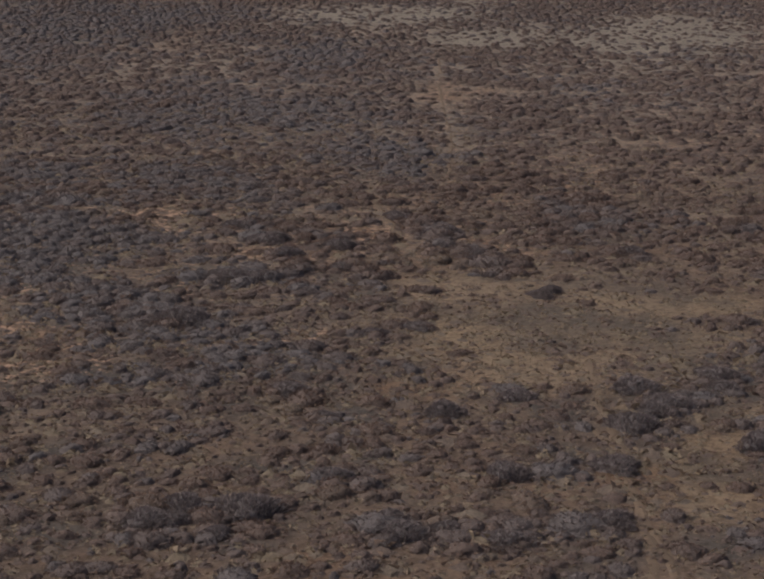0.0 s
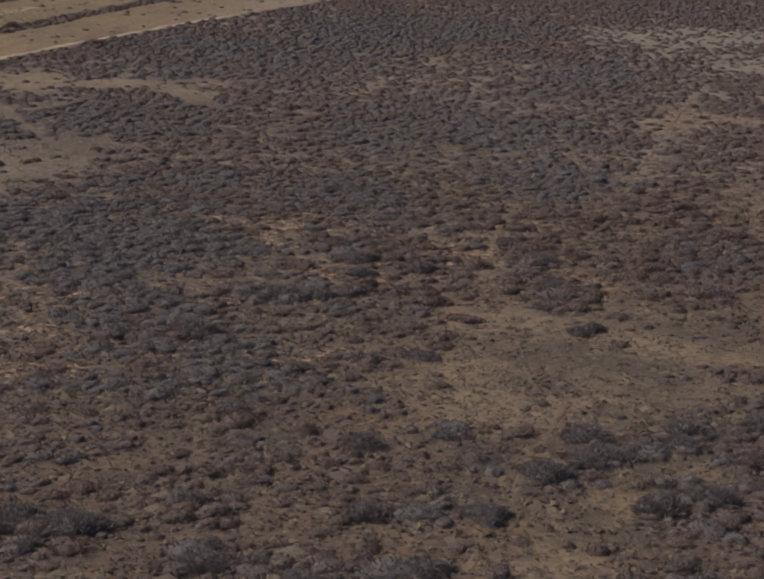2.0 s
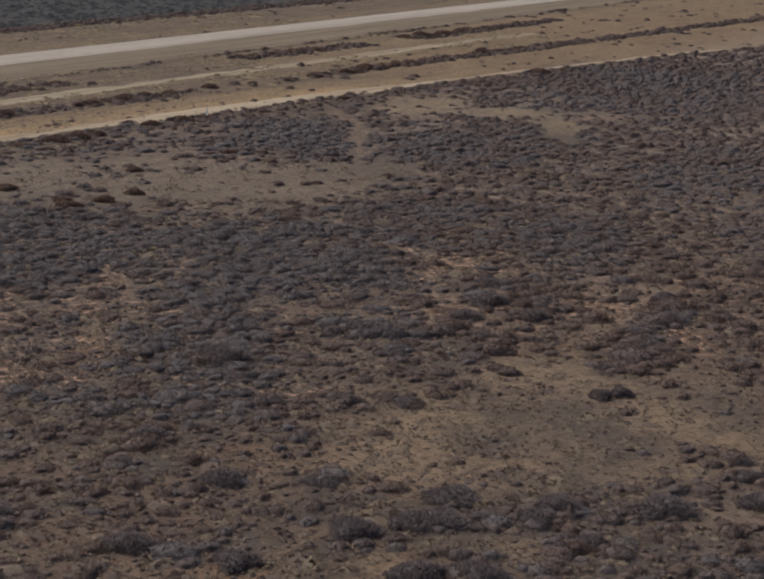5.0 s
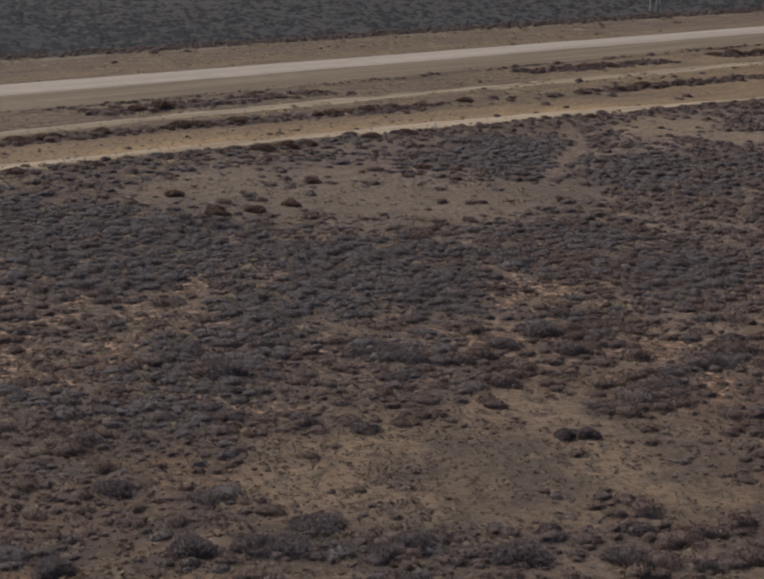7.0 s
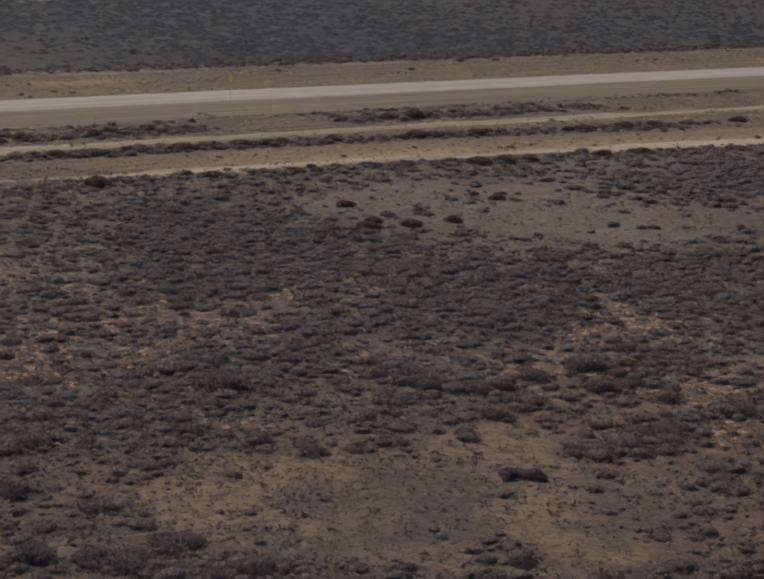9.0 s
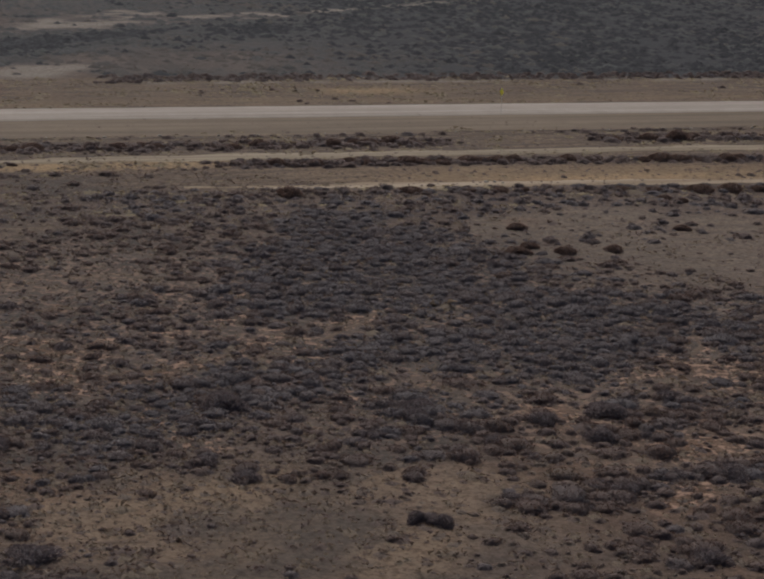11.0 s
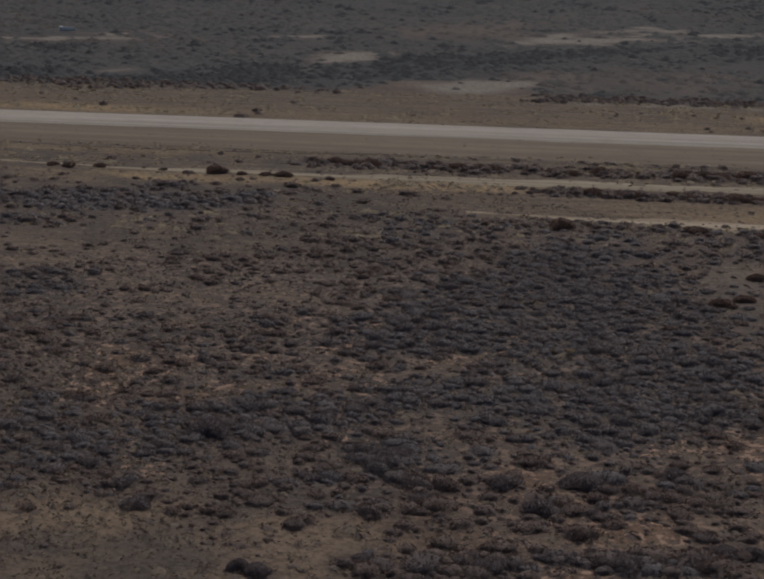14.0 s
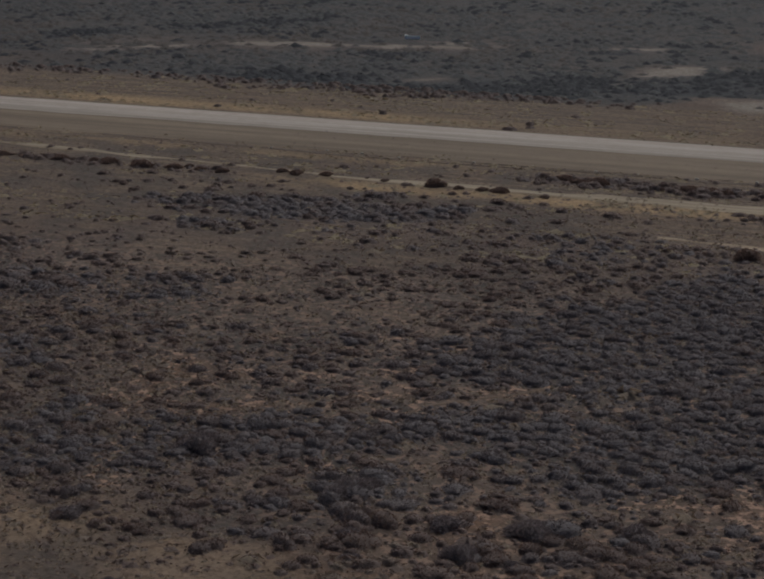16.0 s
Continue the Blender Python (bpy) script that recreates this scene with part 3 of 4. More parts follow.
    scrub = 0.97 * ease(start, start + 5, v) * (1 - patch(FAR_PALE, x, y, 0.8)) * (1 - 0.5 * patch(FAR_BROWN, x, y)) * (0.65 + 0.7 * rough(x, y, 14, 99))
    inner = ease(-285, -260, y) * ease(580, 560, y) * ease(420, 400, np.abs(x))
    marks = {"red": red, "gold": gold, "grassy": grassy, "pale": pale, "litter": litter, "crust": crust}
    marks = {name: values * inner for name, values in marks.items()} | {"scrub": scrub, "scrub_shade": scrub_shade}
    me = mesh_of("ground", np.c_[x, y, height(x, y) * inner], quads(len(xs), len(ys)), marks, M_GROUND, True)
    tagged(new("ground", me), "dry brown veld soil with reddish bare patches", "ground", kind="structure")


build_ground()


def ribbon(name, label, category, mat, u0, u1, mid, half, rise, step=2.0, crown=0.0, ragged=0.6, seed=1):
    """A strip of earth along the road's bearing, with ragged edges sloping down to the ground."""
    us = np.arange(u0, u1 + step, step)
    centre = mid(us) + 0 * us
    wide = half(us) + 0 * us
    lo = centre - wide + (rough(us, us * 0 + seed, 9, seed) - 0.5) * 2 * ragged
    hi = centre + wide + (rough(us, us * 0 + seed + 50, 9, seed + 7) - 0.5) * 2 * ragged
    rows = []
    for f, z in ((-0.12, -0.05), (0.0, rise * 0.7), (0.12, rise), (0.5, rise + crown), (0.88, rise), (1.0, rise * 0.7), (1.12, -0.05)):
        x, y = from_road(us, lo + (hi - lo) * f)
        rows.append(np.c_[x, y, np.full(len(us), z)])
    verts = np.stack(rows, 1).reshape(-1, 3)
    tagged(new(name, mesh_of(name, verts, quads(len(us), 7), None, mat, True)), label, category, kind="structure")


ribbon("road", "wide pale grey gravel road across the veld", "road", M_ROAD, -420, 620, lambda u: 195.2 + 0 * u, lambda u: 4.9 + 0 * u, 0.32, crown=0.12, ragged=0.25, seed=3)
ribbon("road_shoulder", "smooth graded brown earth beside the gravel road", "shoulder", M_SHOULDER, -420, 620, lambda u: 182.2 + 0 * u, lambda u: 7.2 + 0 * u, 0.12, ragged=1.0, seed=5)
ribbon("dirt_track", "narrow sandy track of bare golden earth", "track", M_SAND, 30, 330, lambda u: track_v(u) + 0.4, lambda u: (2.1 + 0.5 * np.sin(u * 0.05)) * (0.2 + 0.8 * ease(30, 80, u)) * (0.35 + 0.65 * ease(250, 180, u)), 0.04, ragged=1.6, seed=9)
ribbon("dirt_track", "faint pale wheel track beside the gravel road", "track", M_TRACK, -95, 330, lambda u: 156.2 - 0.04 * np.maximum(u - 120, 0) + 0.09 * np.maximum(-15 - u, 0), lambda u: 0.5 + 1.5 * ease(-40, 40, u), 0.04, ragged=1.5, seed=13)
for across, seed in ((174.6, 17), (171.8, 19)):
    ribbon("earth_windrow", "broken low line of dark graded earth below the shoulder", "windrow", M_WINDROW, -110, 330,
           lambda u: across + 0.9 * np.sin(u * 0.06 + seed) + 1.8 * ease(-10, -40, u),
           lambda u: 0.08 + 0.5 * ease(0.42, 0.62, rough(u, u * 0, 7, seed)), 0.05, step=1.2, ragged=0.5, seed=seed)


def footpath(points, width, seed):
    """A narrow trodden path through the shrubs, laid along its bends."""
    pts = np.array(points, float)
    along = np.r_[0, np.cumsum(np.hypot(*np.diff(pts, axis=0).T))]
    t = np.arange(0, along[-1], 0.6)
    x, y = np.interp(t, along, pts[:, 0]), np.interp(t, along, pts[:, 1])
    x, y = x + (rough(t, t * 0, 4, seed) - 0.5) * 1.2, y + (rough(t, t * 0 + 9, 4, seed + 3) - 0.5) * 1.2
    dx, dy = np.gradient(x), np.gradient(y)
    n = np.hypot(dx, dy)
    w = width * (0.5 + rough(t, t * 0 + 20, 2, seed + 5))
    rows = [np.c_[x - dy / n * w * f, y + dx / n * w * f, height(x, y) + z] for f, z in ((-0.6, -0.03), (-0.4, 0.035), (0.4, 0.035), (0.6, -0.03))]
    me = mesh_of("footpath", np.stack(rows, 1).reshape(-1, 3), quads(len(t), 4), None, M_PATH, True)
    tagged(new("footpath", me), "narrow trodden path of bare reddish earth", "path", kind="structure")


for n, (points, width) in enumerate(TRAILS):
    footpath(points, width, 201 + 10 * n)


# ---- shrubs ----
rng = np.random.default_rng(7)


def clump(blades, rings, segments, seed, width=0.13, core=0.84, reach=1.0, lumpy=0.2, leafy=0.75):
    """One shrub of unit radius and height: a knobbly twig mass set with leaf sprays. Vertices, triangles, leafiness,
    which is least at the base to paint shade there.
    """
    r = np.random.default_rng(seed)
    verts, tris, leaf = [], [], []
    for i in range(rings):
        out = 1 - i / rings
        for k in range(segments):
            b = 2 * math.pi * (k + 0.5 * (i % 2)) / segments
            q = r.uniform(1 - lumpy, 1 + lumpy * 0.8)
            verts.append((out * q * math.cos(b), out * q * math.sin(b), core * (1 - out ** 2.3) * r.uniform(1 - lumpy * 1.2, 1 + lumpy) - (0.06 if i == 0 else 0)))
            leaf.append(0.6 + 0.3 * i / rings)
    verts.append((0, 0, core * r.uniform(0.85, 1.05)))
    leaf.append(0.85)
    for i in range(rings - 1):
        for k in range(segments):
            a, b = i * segments + k, i * segments + (k + 1) % segments
            tris += [(a, b, b + segments), (a, b + segments, a + segments)]
    top = len(verts) - 1
    tris += [((rings - 1) * segments + k, (rings - 1) * segments + (k + 1) % segments, top) for k in range(segments)]
    for _ in range(blades):
        b, q = r.uniform(0, 2 * math.pi), math.sqrt(r.uniform(0, 1))
        foot = np.array([q * math.cos(b), q * math.sin(b), core * (1 - q ** 2.3) * 0.9])
        out = np.array([q * math.cos(b) * 0.9, q * math.sin(b) * 0.9, 1.05 - 0.7 * q])
        if r.uniform() < leafy:  # a spray lying on the crown, like a shingle
            face = out / np.linalg.norm(out) + r.normal(size=3) * 0.3
            along = np.cross(face, r.normal(size=3))
            d = 0.8 * along / (np.linalg.norm(along) + 1e-9) + 0.55 * face + np.array([0, 0, 0.35])
        else:  # a twig standing up out of it
            d = np.array([q * math.cos(b) * 0.45, q * math.sin(b) * 0.45, 1.0]) + r.normal(size=3) * np.array([0.17, 0.17, 0.2])
            face = out + r.normal(size=3)
        d /= np.linalg.norm(d) + 1e-9
        side = np.cross(face, d)
        side /= np.linalg.norm(side) + 1e-9
        root, tip = foot - d * 0.1, foot + d * r.uniform(0.2, 0.5) * reach
        w = width * r.uniform(0.6, 1.4)
        n = len(verts)
        verts += [tuple(root - side * w * 0.5), tuple(tip - side * w * 0.6), tuple(tip + side * w * 0.8)]
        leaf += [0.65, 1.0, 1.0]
        tris.append((n, n + 1, n + 2))
    v = np.array(verts)
    v[:, 2] = np.maximum(v[:, 2], -0.1)
    return v, np.array(tris), np.array(leaf)


def sow(name, protos, x, y, radius, tall, tint, mat):
    """Many shrubs in one mesh, each turned, stretched and tinted by itself."""
    which = rng.integers(0, len(protos), len(x))
    verts, faces, tints, leaves, base = [], [], [], [], 0
    ground = height(x, y)
    for n, (pv, pf, pl) in enumerate(protos):
        k = np.nonzero(which == n)[0]
        if not len(k):
            continue
        a, b = rng.uniform(0, 2 * np.pi, len(k)), rng.uniform(0, np.pi, len(k))
        sx, sy = rng.uniform(0.75, 1.3, (2, len(k)))
        px, py = pv[None, :, 0] * sx[:, None], pv[None, :, 1] * sy[:, None]
        c, s = np.cos(a)[:, None], np.sin(a)[:, None]
        r = radius[k][:, None]
        out = np.stack([x[k][:, None] + (px * c - py * s) * r, y[k][:, None] + (px * s + py * c) * r,
                        ground[k][:, None] - 0.02 + pv[None, :, 2] * tall[k][:, None]], -1)
        verts.append(out.reshape(-1, 3))
        faces.append((pf[None] + (np.arange(len(k)) * len(pv))[:, None, None] + base).reshape(-1, 3))
        base += len(k) * len(pv)
        tints.append(np.repeat(tint[k], len(pv)))
        leaves.append(np.tile(pl, len(k)))
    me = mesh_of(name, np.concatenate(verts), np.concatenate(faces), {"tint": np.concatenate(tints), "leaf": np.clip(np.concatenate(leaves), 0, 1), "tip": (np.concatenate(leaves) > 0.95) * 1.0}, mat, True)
    return new(name, me)


def within(x, y, corners):
    """Whether places lie inside a convex outline, given anticlockwise."""
    ok = np.ones_like(x, bool)
    for (ax, ay), (bx, by) in zip(corners, corners[1:] + corners[:1]):
        ok &= (bx - ax) * (y - ay) - (by - ay) * (x - ax) >= 0
    return ok


VELD = [(-400, 60), (-120, -20), (-48, -32), (20, -24), (60, -10), (380, 130), (390, 330), (230, 600), (-60, 560), (-330, 330), (-410, 110)]


def scatter(step, x0, x1, y0, y1, loose=0.38):
    gx, gy = [a.ravel() for a in np.meshgrid(np.arange(x0, x1, step), np.arange(y0, y1, step), indexing="ij")]
    x, y = gx + rng.uniform(-loose, loose, len(gx)) * step, gy + rng.uniform(-loose, loose, len(gx)) * step
    ok = within(x, y, VELD)
    return x[ok], y[ok]


class Ground:
    """Which places of the veld a shrub already covers, in cells of 0.4 m."""

    def __init__(self):
        self.taken = np.zeros((2100, 1700), bool)

    def cells(self, x, y):
        return np.clip(((x + 430) / 0.4).astype(int), 4, 2095), np.clip(((y + 45) / 0.4).astype(int), 4, 1695)

    def free(self, x, y):
        return ~self.taken[self.cells(x, y)]

    def fill(self, x, y, radius):
        ix, iy = self.cells(x, y)
        for dx in range(-4, 5):
            for dy in range(-4, 5):
                inside = math.hypot(dx, dy) * 0.4 <= radius
                self.taken[ix[inside] + dx, iy[inside] + dy] = True


def build_shrubs():
    middle = np.array([-8, 48])
    veld = Ground()
    fine = [clump(180, 4, 9, 100 + n, 0.056, 0.72, 0.55, 0.26, 0.35) for n in range(12)]
    middling = [clump(64, 3, 8, 150 + n, 0.085, 0.78, 0.5, 0.24, 0.45) for n in range(12)]
    plain = [clump(24, 2, 7, 200 + n, 0.13, 0.84, 0.45, 0.2, 0.55) for n in range(10)]
    sparse = [clump(7, 2, 6, 250 + n, 0.22, 0.86, 0.5, 0.2, 0.6) for n in range(8)]
    low = [clump(14, 2, 6, 270 + n, 0.18, 0.8, 0.6, 0.22, 0.5) for n in range(8)]
    tiny = [clump(4, 1, 5, 290 + n, 0.3, 0.9, 0.6, 0.22, 0.6) for n in range(6)]
    coarse = [clump(3, 1, 6, 300 + n, 0.2, 1.0, 0.7) for n in range(6)]
    grey_brown = "low grey and brown dry shrubs growing close together"
    for name, step, least, most, share, reach, label in (
        ("shrubs", 2.4, 0.8, 1.32, 0.84, 500, grey_brown),
        ("shrubs", 1.55, 0.5, 0.9, 0.85, 500, grey_brown),
        ("low_shrubs", 0.95, 0.22, 0.48, 0.66, 160, "knee-high brown and grey shrublets between larger shrubs"),
    ):
        x, y = scatter(step, -420, 400, -35, 610, 0.46)
        u, v = to_road(x, y)
        d = np.hypot(x - middle[0], y - middle[1])
        ok = (v < 238) & (d < reach) & veld.free(x, y)
        x, y, d, v = x[ok], y[ok], d[ok], v[ok]
        c, size, brown, (clear, flat, _, dense, _) = cover(x, y)
        keep = rng.uniform(0, 1, len(x)) < np.clip(share * c * 1.12 + ((0.16 + 0.4 * ease(0, -18, x) * ease(60, 40, y)) * (1 - clear) + 0.3 * flat if step < 1 else 0), 0, 1)
        x, y, d, v, size, brown, dense = [a[keep] for a in (x, y, d, v, size, brown, dense)]
        radius = size * (least + (most - least) * rng.uniform(0, 1, len(x)) ** 1.4) * (1 + 0.0006 * np.maximum(d - 70, 0))
        veld.fill(x, y, radius * 0.78)
        tall = radius * rng.uniform(0.4, 0.66, len(x))
        tint = np.clip(brown + rng.normal(0, 0.24, len(x)), 0, 1)
        dry = np.clip(ease(0.5, 0.7, rough(x, y, 7, 97)) * 0.6 * (1 - 0.9 * dense) + 0.25 * ease(5, -20, x) * ease(70, 40, y) + rng.normal(0, 0.22, len(x)), 0, 1)
        tint = np.where(v < 122, tint + dry * (0.6 if step > 1 else 1.3), tint)
        levels = (fine, middling, plain, sparse) if step > 2 else (middling, plain, plain, sparse) if step > 1 else (low, tiny, tiny, tiny)
        for (lo, hi), protos in zip(((0, 72), (72, 130), (130, 210), (210, 600)), levels):
            k = (d >= lo) & (d < hi)
            if k.any():
                tagged(sow(name, protos, x[k], y[k], radius[k], tall[k], tint[k], M_SHRUB), label, "shrubs", kind="stuff")
    x, y = scatter(1.95, -420, 400, -35, 610)
    ok = to_road(x, y)[1] > 238
    x, y = x[ok], y[ok]
    c, size, brown, _ = cover(x, y)
    keep = rng.uniform(0, 1, len(x)) < c * 0.96
    x, y, size, brown = x[keep], y[keep], size[keep], brown[keep]
    radius = size * rng.lognormal(0.2, 0.32, len(x)).clip(0.4, 2.0)
    u, v = to_road(x, y)
    dark = np.maximum.reduce([patch(FAR_DARK + FAR_EDGE, x, y), ease(9, 4, np.abs(v - far_edge(u) - 3)), 0.45 * ease(0.54, 0.64, rough(x, y, 16, 107))])
    dark = np.maximum(dark, 0.8 * ease(70, 125, u) * (1 - 0.3 * ease(190, 290, u)) + 0.4 * (rough(x, y, 40, 109) - 0.5)) * (1 - 0.8 * patch(FAR_BROWN, x, y))
    tint = np.where(rng.uniform(0, 1, len(x)) < dark, 2.0, np.clip(brown + rng.normal(0, 0.22, len(x)), 0, 1))
    tagged(sow("far_shrubs", coarse, x, y, radius, radius * rng.uniform(0.26, 0.5, len(x)), tint, M_FAR), "distant dark blue-grey shrubland beyond the gravel road", "shrubs", kind="stuff")
    gx, gy = [a.ravel() for a in np.meshgrid(np.arange(-330, 330, 3.4), np.arange(-260, 150, 3.4), indexing="ij")]
    x, y = gx + rng.uniform(-1.6, 1.6, len(gx)), gy + rng.uniform(-1.6, 1.6, len(gx))
    keep = ~within(x, y, VELD) & (rng.uniform(0, 1, len(x)) < 0.45 + 0.9 * rough(x, y, 20, 51))
    x, y = x[keep], y[keep]
    radius = rng.lognormal(0.25, 0.3, len(x))
    tagged(sow("outer_shrubs", coarse, x, y, radius, radius * 0.45, rng.uniform(0, 1, len(x)), M_SHRUB), "low dry shrubs on the veld around", "shrubs", kind="stuff")
    # small tufts between the shrubs, and grass along the road
    tuft = [clump(5, 1, 4, 400 + n, 0.4, 0.7) for n in range(8)]
    x, y = scatter(0.66, -85, 85, -35, 135, 0.8)
    _, _, _, (clear, sparse_flat, red, _, _) = cover(x, y)
    u, v = to_road(x, y)
    flat = np.maximum(clear, patch(BROWN_FLATS, x, y)) * ease(60, 80, v)
    keep = rng.uniform(0, 1, len(x)) < (1 - 0.7 * flat) * (0.34 + 0.35 * ease(5, -15, x) * ease(60, 40, y) + 0.1 * clear + 0.25 * sparse_flat + 0.25 * red)
    x, y = x[keep], y[keep]
    r = rng.lognormal(-1.3, 0.42, len(x))
    pick = rng.uniform(0, 1, len(x)) < 0.55
    tagged(sow("small_shrubs", tuft, x[pick], y[pick], r[pick] * 1.3, r[pick] * 0.7, rng.uniform(0.8, 2.0, pick.sum()), M_SHRUB), "small brown dwarf shrubs dotted over bare soil", "dwarf shrubs", kind="stuff")
    pick = ~pick
    tagged(sow("grass_tufts", tuft, x[pick], y[pick], r[pick], r[pick] * 0.7, rng.uniform(0, 1, pick.sum()), M_GRASS), "dry straw-coloured grass tufts among the shrubs", "grass", kind="stuff")
    u, v = [a.ravel() for a in np.meshgrid(np.arange(-110, 330, 1.5), np.r_[np.arange(118, 176, 1.4), np.arange(203, 234, 1.4)], indexing="ij")]
    u, v = u + rng.uniform(-0.8, 0.8, len(u)), v + rng.uniform(-0.7, 0.7, len(v))
    keep = (rng.uniform(0, 1, len(u)) < 0.14 + 0.5 * (rough(u * 0.25, v, 4, 83) > 0.5)) & (np.abs(v - 156) > 1.6) & ((v < track_v(u) - 1.5) | (v > row_v(u) - 2) | (rng.uniform(0, 1, len(u)) < 0.12))
    u, v = u[keep], v[keep]
    x, y = from_road(u, v)
    r = rng.lognormal(-1.0, 0.35, len(x))
    tagged(sow("verge_grass", tuft, x, y, r * 1.9, r * 0.5, np.clip(rough(x, y, 12, 89) + rng.normal(0, 0.3, len(x)), 0, 1), M_VERGE), "dry tan roadside grass in low tufts", "grass", kind="stuff")


build_shrubs()


# ---- things ----
def part(name, verts, faces, mat, parent, label="", values=None, smooth=False):
    """One mesh object under a thing or a part."""
    ob = new(name, mesh_of(name, np.array(verts, float), np.array(faces), values, mat, smooth))
    ob.parent = parent
    return tagged(ob, label)


def rod(points, radii, sides=7):
    """A tapered rod through points: vertices and quads, open at the ends but for the last, which is pinched."""
    verts, faces = [], []
    for p, r in zip(points, radii):
        for k in range(sides):
            a = 2 * math.pi * k / sides
            verts.append((p[0] + r * math.cos(a), p[1] + r * math.sin(a), p[2]))
    for i in range(len(points) - 1):
        for k in range(sides):
            q = (k + 1) % sides
            faces.append((i * sides + k, i * sides + q, (i + 1) * sides + q, (i + 1) * sides + k))
    return verts, faces


def make_bush(seed, tint):
    """A bush of one metre radius: a crown of leaf sprays on short crooked stems."""
    r = np.random.default_rng(seed)
    bush = new("bush")
    v, f, leaf = clump(1100, 5, 13, seed, 0.034, 0.7, 0.6, 0.28, 0.3)
    v = v * np.array([1, 1, 0.85]) + np.array([0, 0, 0.04])
    lumps = 1 + 0.22 * np.sin(np.arctan2(v[:, 1], v[:, 0]) * 3 + seed) * np.hypot(v[:, 0], v[:, 1])
    v[:, :2] *= lumps[:, None]
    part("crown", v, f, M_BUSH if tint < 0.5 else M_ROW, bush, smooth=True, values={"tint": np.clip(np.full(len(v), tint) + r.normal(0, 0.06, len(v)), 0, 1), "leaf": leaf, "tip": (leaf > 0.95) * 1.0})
    verts, faces = [], []
    for _ in range(9):
        a, lean = r.uniform(0, 2 * math.pi), r.uniform(0.2, 0.75)
        c = np.array([math.cos(a), math.sin(a), 0])
        pts = [c * 0.06 + (0, 0, -0.08), c * lean * 0.45 + (0, 0, 0.22), c * lean + (0, 0, 0.5)]
        pv, pf = rod(pts, (0.035, 0.026, 0.01), 5)
        faces += [tuple(i + len(verts) for i in q) for q in pf]
        verts += pv
    part("stems", verts, faces, M_STEM, bush, "dark woody stems")
    return bush


KINDS = [(make_bush(900 + n, t), t) for n, t in enumerate((0.1, 0.25, 0.55, 0.85, 1.0))]
PLACED = set()


def plant(kind, x, y, radius, tall, label, group):
    bush = KINDS[kind][0]
    m = Matrix.Translation((x, y, float(height(np.array([x]), np.array([y]))[0]) - 0.03)) @ Matrix.Rotation(random.uniform(0, 6.28), 4, "Z")
    m = m @ Matrix.Diagonal((radius * random.uniform(0.85, 1.2), radius * random.uniform(0.85, 1.2), tall, 1))
    if kind in PLACED:
        bush = copy_thing(bush, m)
    else:
        PLACED.add(kind)
        bush.matrix_basis = m
    tagged(bush, label, "bush", group)


def plant_rows():
    for name, v_of, u0, u1, step, keep in (
        ("bushes along the road shoulder", lambda u: 165.0 - 0.04 * max(u - 225, 0), -45, 360, 3.6, lambda u: float(bushy(np.array([u]))[0])),
        ("bushes between the tracks", lambda u: float(row_v(np.array([u]))[0]), 36, 290, 2.8, lambda u: 0.95 if u < 160 or u > 207 else 0.2 if u < 190 else 0.5),
        ("bushes on the edge of the sandy track", lambda u: track_v(u) - 5.2, 34, 255, 4.2, lambda u: 0.12 if 150 < u < 180 else 0.7),
    ):
        u = u0
        while u < u1:
            if random.random() < keep(u) * (0.85 if u > 60 else 0.55):
                x, y = from_road(u + random.uniform(-1, 1), v_of(u) + random.gauss(0, 0.85))
                r = min(1.4, max(0.45, random.lognormvariate(-0.1, 0.28)))
                plant(random.choice((3, 4, 4)), x, y, r, r * random.uniform(0.75, 1.1), "dark brown rounded bush beside a bare earth track", name)
            u += step


def plant_thickets():
    for cx, cy, a, b, turn in THICKETS:
        a, b = a * 0.85, b * 0.85
        c, s = math.cos(radians(turn)), math.sin(radians(turn))
        for _ in range(max(1, round(a * b * 0.55))):
            q, w = math.sqrt(random.random()), random.uniform(0, 6.28)
            p, o = a * q * math.cos(w), b * q * math.sin(w)
            r = min(1.5, max(0.6, random.lognormvariate(-0.08, 0.25)))
            plant(random.choice((0, 1, 1)), cx + p * c - o * s, cy + p * s + o * c, r, r * random.uniform(0.62, 0.98), "large grey feathery bush at the edge of the clearing", "bushes round the clearing")
    for cx, cy, a, b, turn in THICKETS_UPPER:
        c, s = math.cos(radians(turn)), math.sin(radians(turn))
        for _ in range(max(1, round(a * b * 0.4))):
            q, w = math.sqrt(random.random()), random.uniform(0, 6.28)
            p, o = a * q * math.cos(w), b * q * math.sin(w)
            r = random.uniform(0.5, 0.85)
            plant(random.choice((2, 3)), cx + p * c - o * s, cy + p * s + o * c, r, r * random.uniform(0.8, 1.1), "dark brown spreading bush on open grassy ground", "bushes on the upper clearing")
    for kind, dx, dy, r in ((1, -1.0, -0.35, 0.7), (0, -0.15, 0.45, 1.0), (1, 0.85, -0.1, 0.75), (2, 0.2, -0.7, 0.5)):
        plant(kind, 4.3 + dx, 22.4 + dy, r, r * random.uniform(0.8, 1.25), "dark grey bush standing alone in the clearing", "bushes in the clearing")


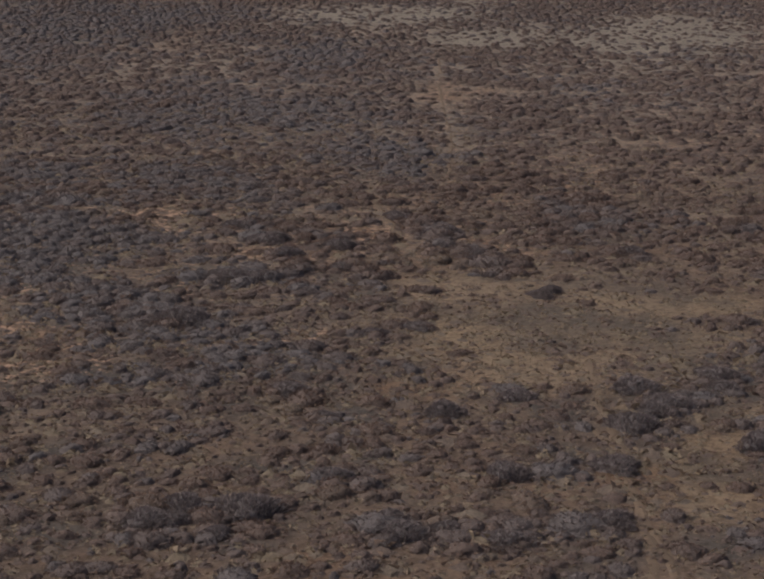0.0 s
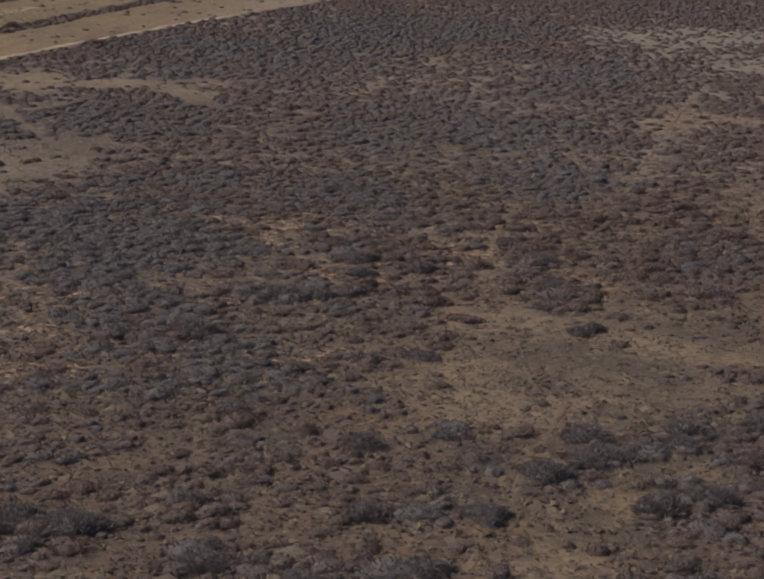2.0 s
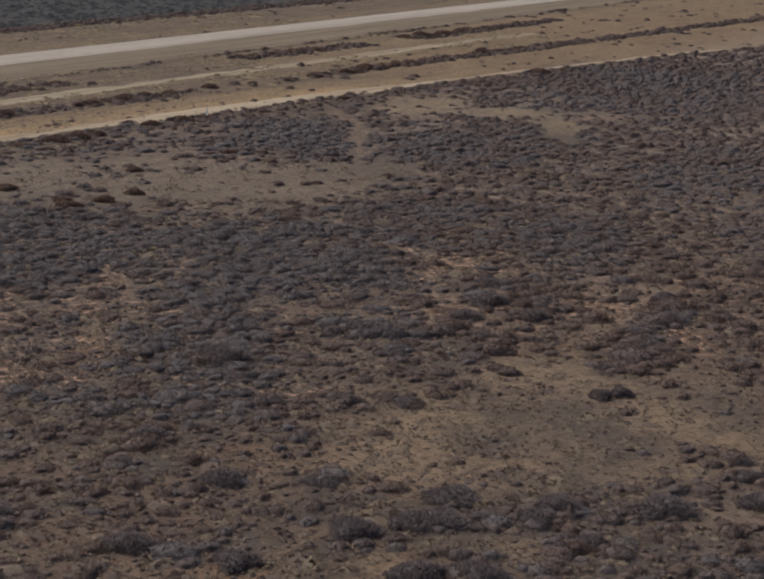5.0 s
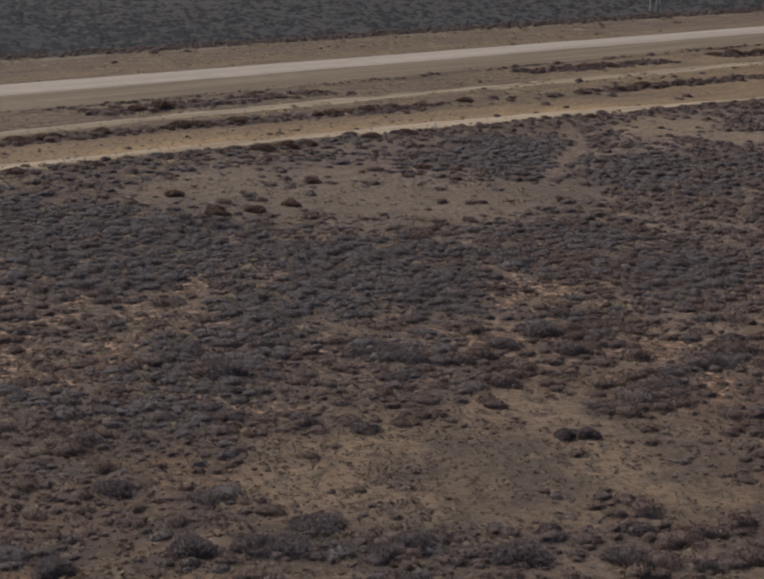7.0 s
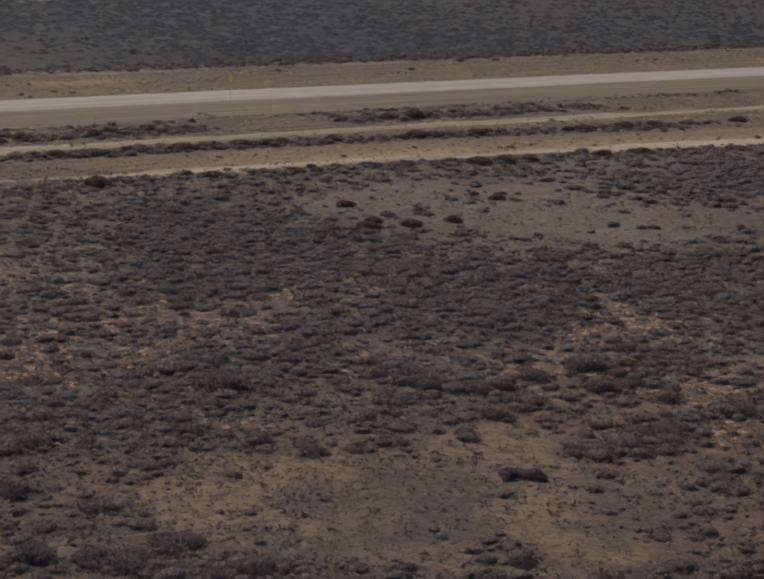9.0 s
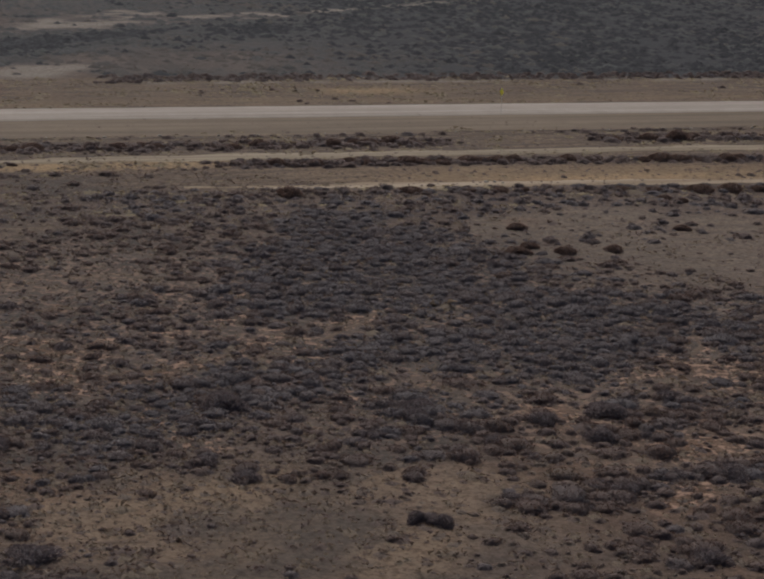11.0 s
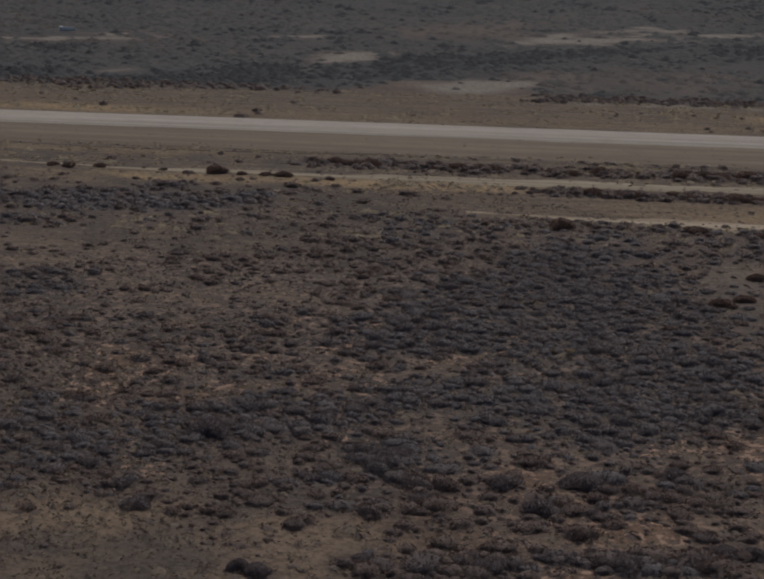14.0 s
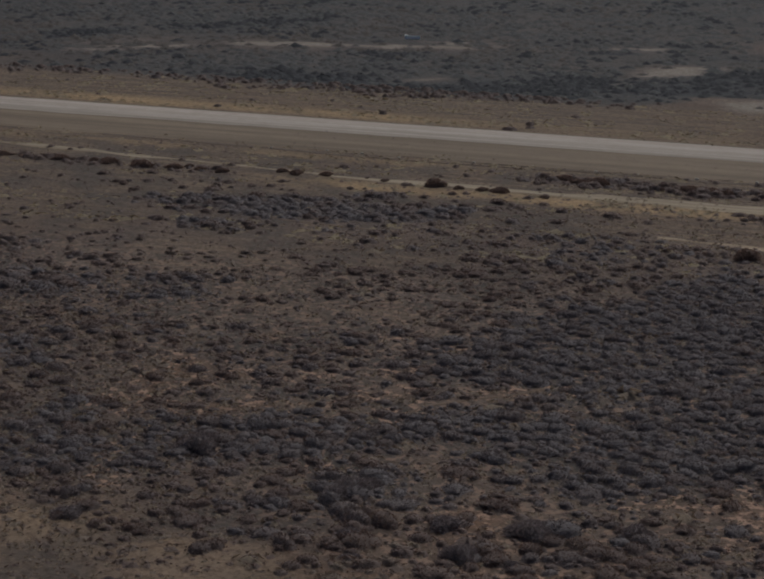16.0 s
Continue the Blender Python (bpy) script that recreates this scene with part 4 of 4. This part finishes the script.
def plant_old_line():
    """A broken row of low bushes, then single round ones in the tall grass, along the old wheel track."""
    for u0, u1, step, keep, v_of, label in (
        (-74, -36, 1.7, 0.75, lambda u: 153.3, "low dark brown bush beside a faint wheel track"),
        (-30, 14, 3.4, 0.8, lambda u: 156.6 - 0.05 * (u + 30), "dark round bush in dry golden grass beside a wheel track"),
    ):
        u = float(u0)
        while u < u1:
            if random.random() < keep:
                x, y = from_road(u + random.uniform(-0.7, 0.7), v_of(u) + random.gauss(0, 0.5))
                r = min(1.2, max(0.45, random.lognormvariate(-0.28, 0.25)))
                plant(random.choice((2, 3, 4)), x, y, r, r * random.uniform(0.75, 1.15), label, "bushes beside the wheel track")
            u += step


plant_rows()
plant_old_line()
plant_thickets()


def box(x0, x1, y0, y1, z0, z1, bevel=0.02):
    """A bevelled block: vertices and faces, as triangles or quads kept in one list of quads."""
    bm = bmesh.new()
    bmesh.ops.create_cube(bm, size=1.0)
    for v in bm.verts:
        v.co = ((x0 + x1) / 2 + v.co.x * (x1 - x0), (y0 + y1) / 2 + v.co.y * (y1 - y0), (z0 + z1) / 2 + v.co.z * (z1 - z0))
    bmesh.ops.bevel(bm, geom=bm.edges[:], offset=bevel, segments=2, affect="EDGES")
    return bm


def part_bm(name, bm, mat, parent, label=""):
    me = bpy.data.meshes.new(name)
    bm.to_mesh(me)
    bm.free()
    me.materials.append(mat)
    ob = new(name, me)
    ob.parent = parent
    return tagged(ob, label)


def build_road_sign():
    """A yellow diamond on a steel post, facing the traffic."""
    sign = tagged(new("road_sign"), "yellow diamond warning sign on a steel post", "road sign")
    sign.matrix_basis = Matrix.Translation((-48.3, 207.8, 0.1)) @ Matrix.Rotation(radians(46), 4, "Z")
    v, f = rod([(0, 0, -0.3), (0, 0, 4.4), (0, 0, 4.41)], (0.026, 0.026, 0.005), 10)
    part("post", v, f, M_STEEL, sign, "grey steel post")
    bm = box(-0.075, -0.05, -0.47, 0.47, -0.47, 0.47, 0.006)
    bmesh.ops.rotate(bm, verts=bm.verts[:], cent=(-0.06, 0, 0), matrix=Matrix.Rotation(radians(45), 3, "X"))
    bmesh.ops.translate(bm, verts=bm.verts[:], vec=(0, 0, 3.85))
    part_bm("plate", bm, M_YELLOW, sign, "yellow diamond plate")
    for z in (3.6, 4.1):
        part_bm("bracket", box(-0.05, 0.06, -0.09, 0.09, z - 0.025, z + 0.025, 0.005), M_STEEL, sign)


def build_marker_post():
    post = tagged(new("marker_post"), "thin white marker post beside the sandy track", "post")
    x, y = from_road(137, 122.6)
    post.location = (x, y, 0)
    v, f = rod([(0, 0, -0.3), (0, 0, 1.25), (0, 0, 1.5), (0, 0, 1.52)], (0.1, 0.095, 0.09, 0.01), 10)
    part("shaft", v, f, M_WHITE, post)
    part_bm("footing", box(-0.16, 0.16, -0.16, 0.16, -0.2, 0.05, 0.02), M_CONCRETE, post, "small concrete footing")


def build_pylon(x, y):
    """Two tall timber poles side by side, tied by a crossarm."""
    pylon = tagged(new("power_pole"), "pale timber power pole with two legs", "power pole")
    pylon.matrix_basis = Matrix.Translation((x, y, 0)) @ Matrix.Rotation(TURN + math.pi / 2, 4, "Z")
    for side in (-1.0, 1.0):
        v, f = rod([(side, 0, -0.5), (side * 0.98, 0, 5), (side * 0.95, 0, 10.5)], (0.25, 0.22, 0.18), 12)
        part("leg", v, f, M_TIMBER, pylon)
    v, f = rod([(-3.2, 0, -0.3), (-2.1, 0, 3.5), (-1.05, 0, 7.0)], (0.12, 0.11, 0.1), 10)
    part("stay", v, f, M_TIMBER, pylon, "leaning pole stay")
    part_bm("crossarm", box(-2.4, 2.4, -0.28, -0.14, 9.7, 9.95, 0.02), M_TIMBER, pylon)
    for px in (-2.2, 0, 2.2):
        v, f = rod([(px, -0.21, 9.94), (px, -0.21, 10.05), (px, -0.21, 10.2), (px, -0.21, 10.24)], (0.05, 0.09, 0.08, 0.01), 10)
        part("insulator", v, f, M_CONCRETE, pylon)


def build_trough():
    """A long low whitewashed trough with a higher tank at one end."""
    trough = tagged(new("water_trough"), "low whitewashed concrete water trough far across the veld", "water trough")
    trough.matrix_basis = Matrix.Translation((-245.2, 192.4, 0)) @ Matrix.Rotation(radians(61), 4, "Z") @ Matrix.Scale(0.78, 4)
    part_bm("floor", box(-1.2, 2.0, -0.5, 0.5, 0.0, 0.15), M_CONCRETE, trough)
    for y0, y1 in ((-0.62, -0.5), (0.5, 0.62)):
        part_bm("wall", box(-1.2, 2.0, y0, y1, 0.0, 0.75), M_WHITE, trough)
    part_bm("end_wall", box(2.0, 2.14, -0.62, 0.62, 0.0, 0.75), M_WHITE, trough)
    part_bm("tank", box(-2.2, -1.2, -0.7, 0.7, 0.0, 1.1, 0.04), M_WHITE, trough)
    part_bm("water", box(-1.19, 1.99, -0.49, 0.49, 0.5, 0.6, 0.005), M_WATER, trough, "dark still water")


build_road_sign()
build_marker_post()
build_pylon(140.5, 442)
build_trough()


def build_stone(x, y, size, seed, label="pale rounded stone on the sandy track", group="stones on the track"):
    """A worn pale stone, half sunk in the sand."""
    r = random.Random(seed)
    bm = bmesh.new()
    bmesh.ops.create_icosphere(bm, subdivisions=2, radius=size)
    for v in bm.verts:
        v.co *= 1 + (noise.noise(v.co * 2.5 / size + Vector((seed, 0, 0)))) * 0.3
        v.co.z = max(v.co.z * 0.7, -0.1 * size)
    me = bpy.data.meshes.new("stone")
    bm.to_mesh(me)
    bm.free()
    me.materials.append(M_STONE)
    ob = tagged(new("stone", me), label, "stone", group)
    ob.matrix_basis = pose(x, y, 0.06, 0, 0, r.uniform(0, 360))


for n, (x, y) in enumerate(((-32.0, 148.6), (-31.0, 149.4), (-29.8, 149.3))):
    build_stone(x, y, (0.34, 0.28, 0.22)[n], n + 5)
for n in range(26):
    u = -40 + n * 8.3 + random.uniform(-3, 3)
    x, y = from_road(u, 173.6 + random.uniform(-0.6, 0.6))
    build_stone(x, y, random.uniform(0.16, 0.34), n + 30, "pale clod of graded earth on the road shoulder", "clods along the shoulder")
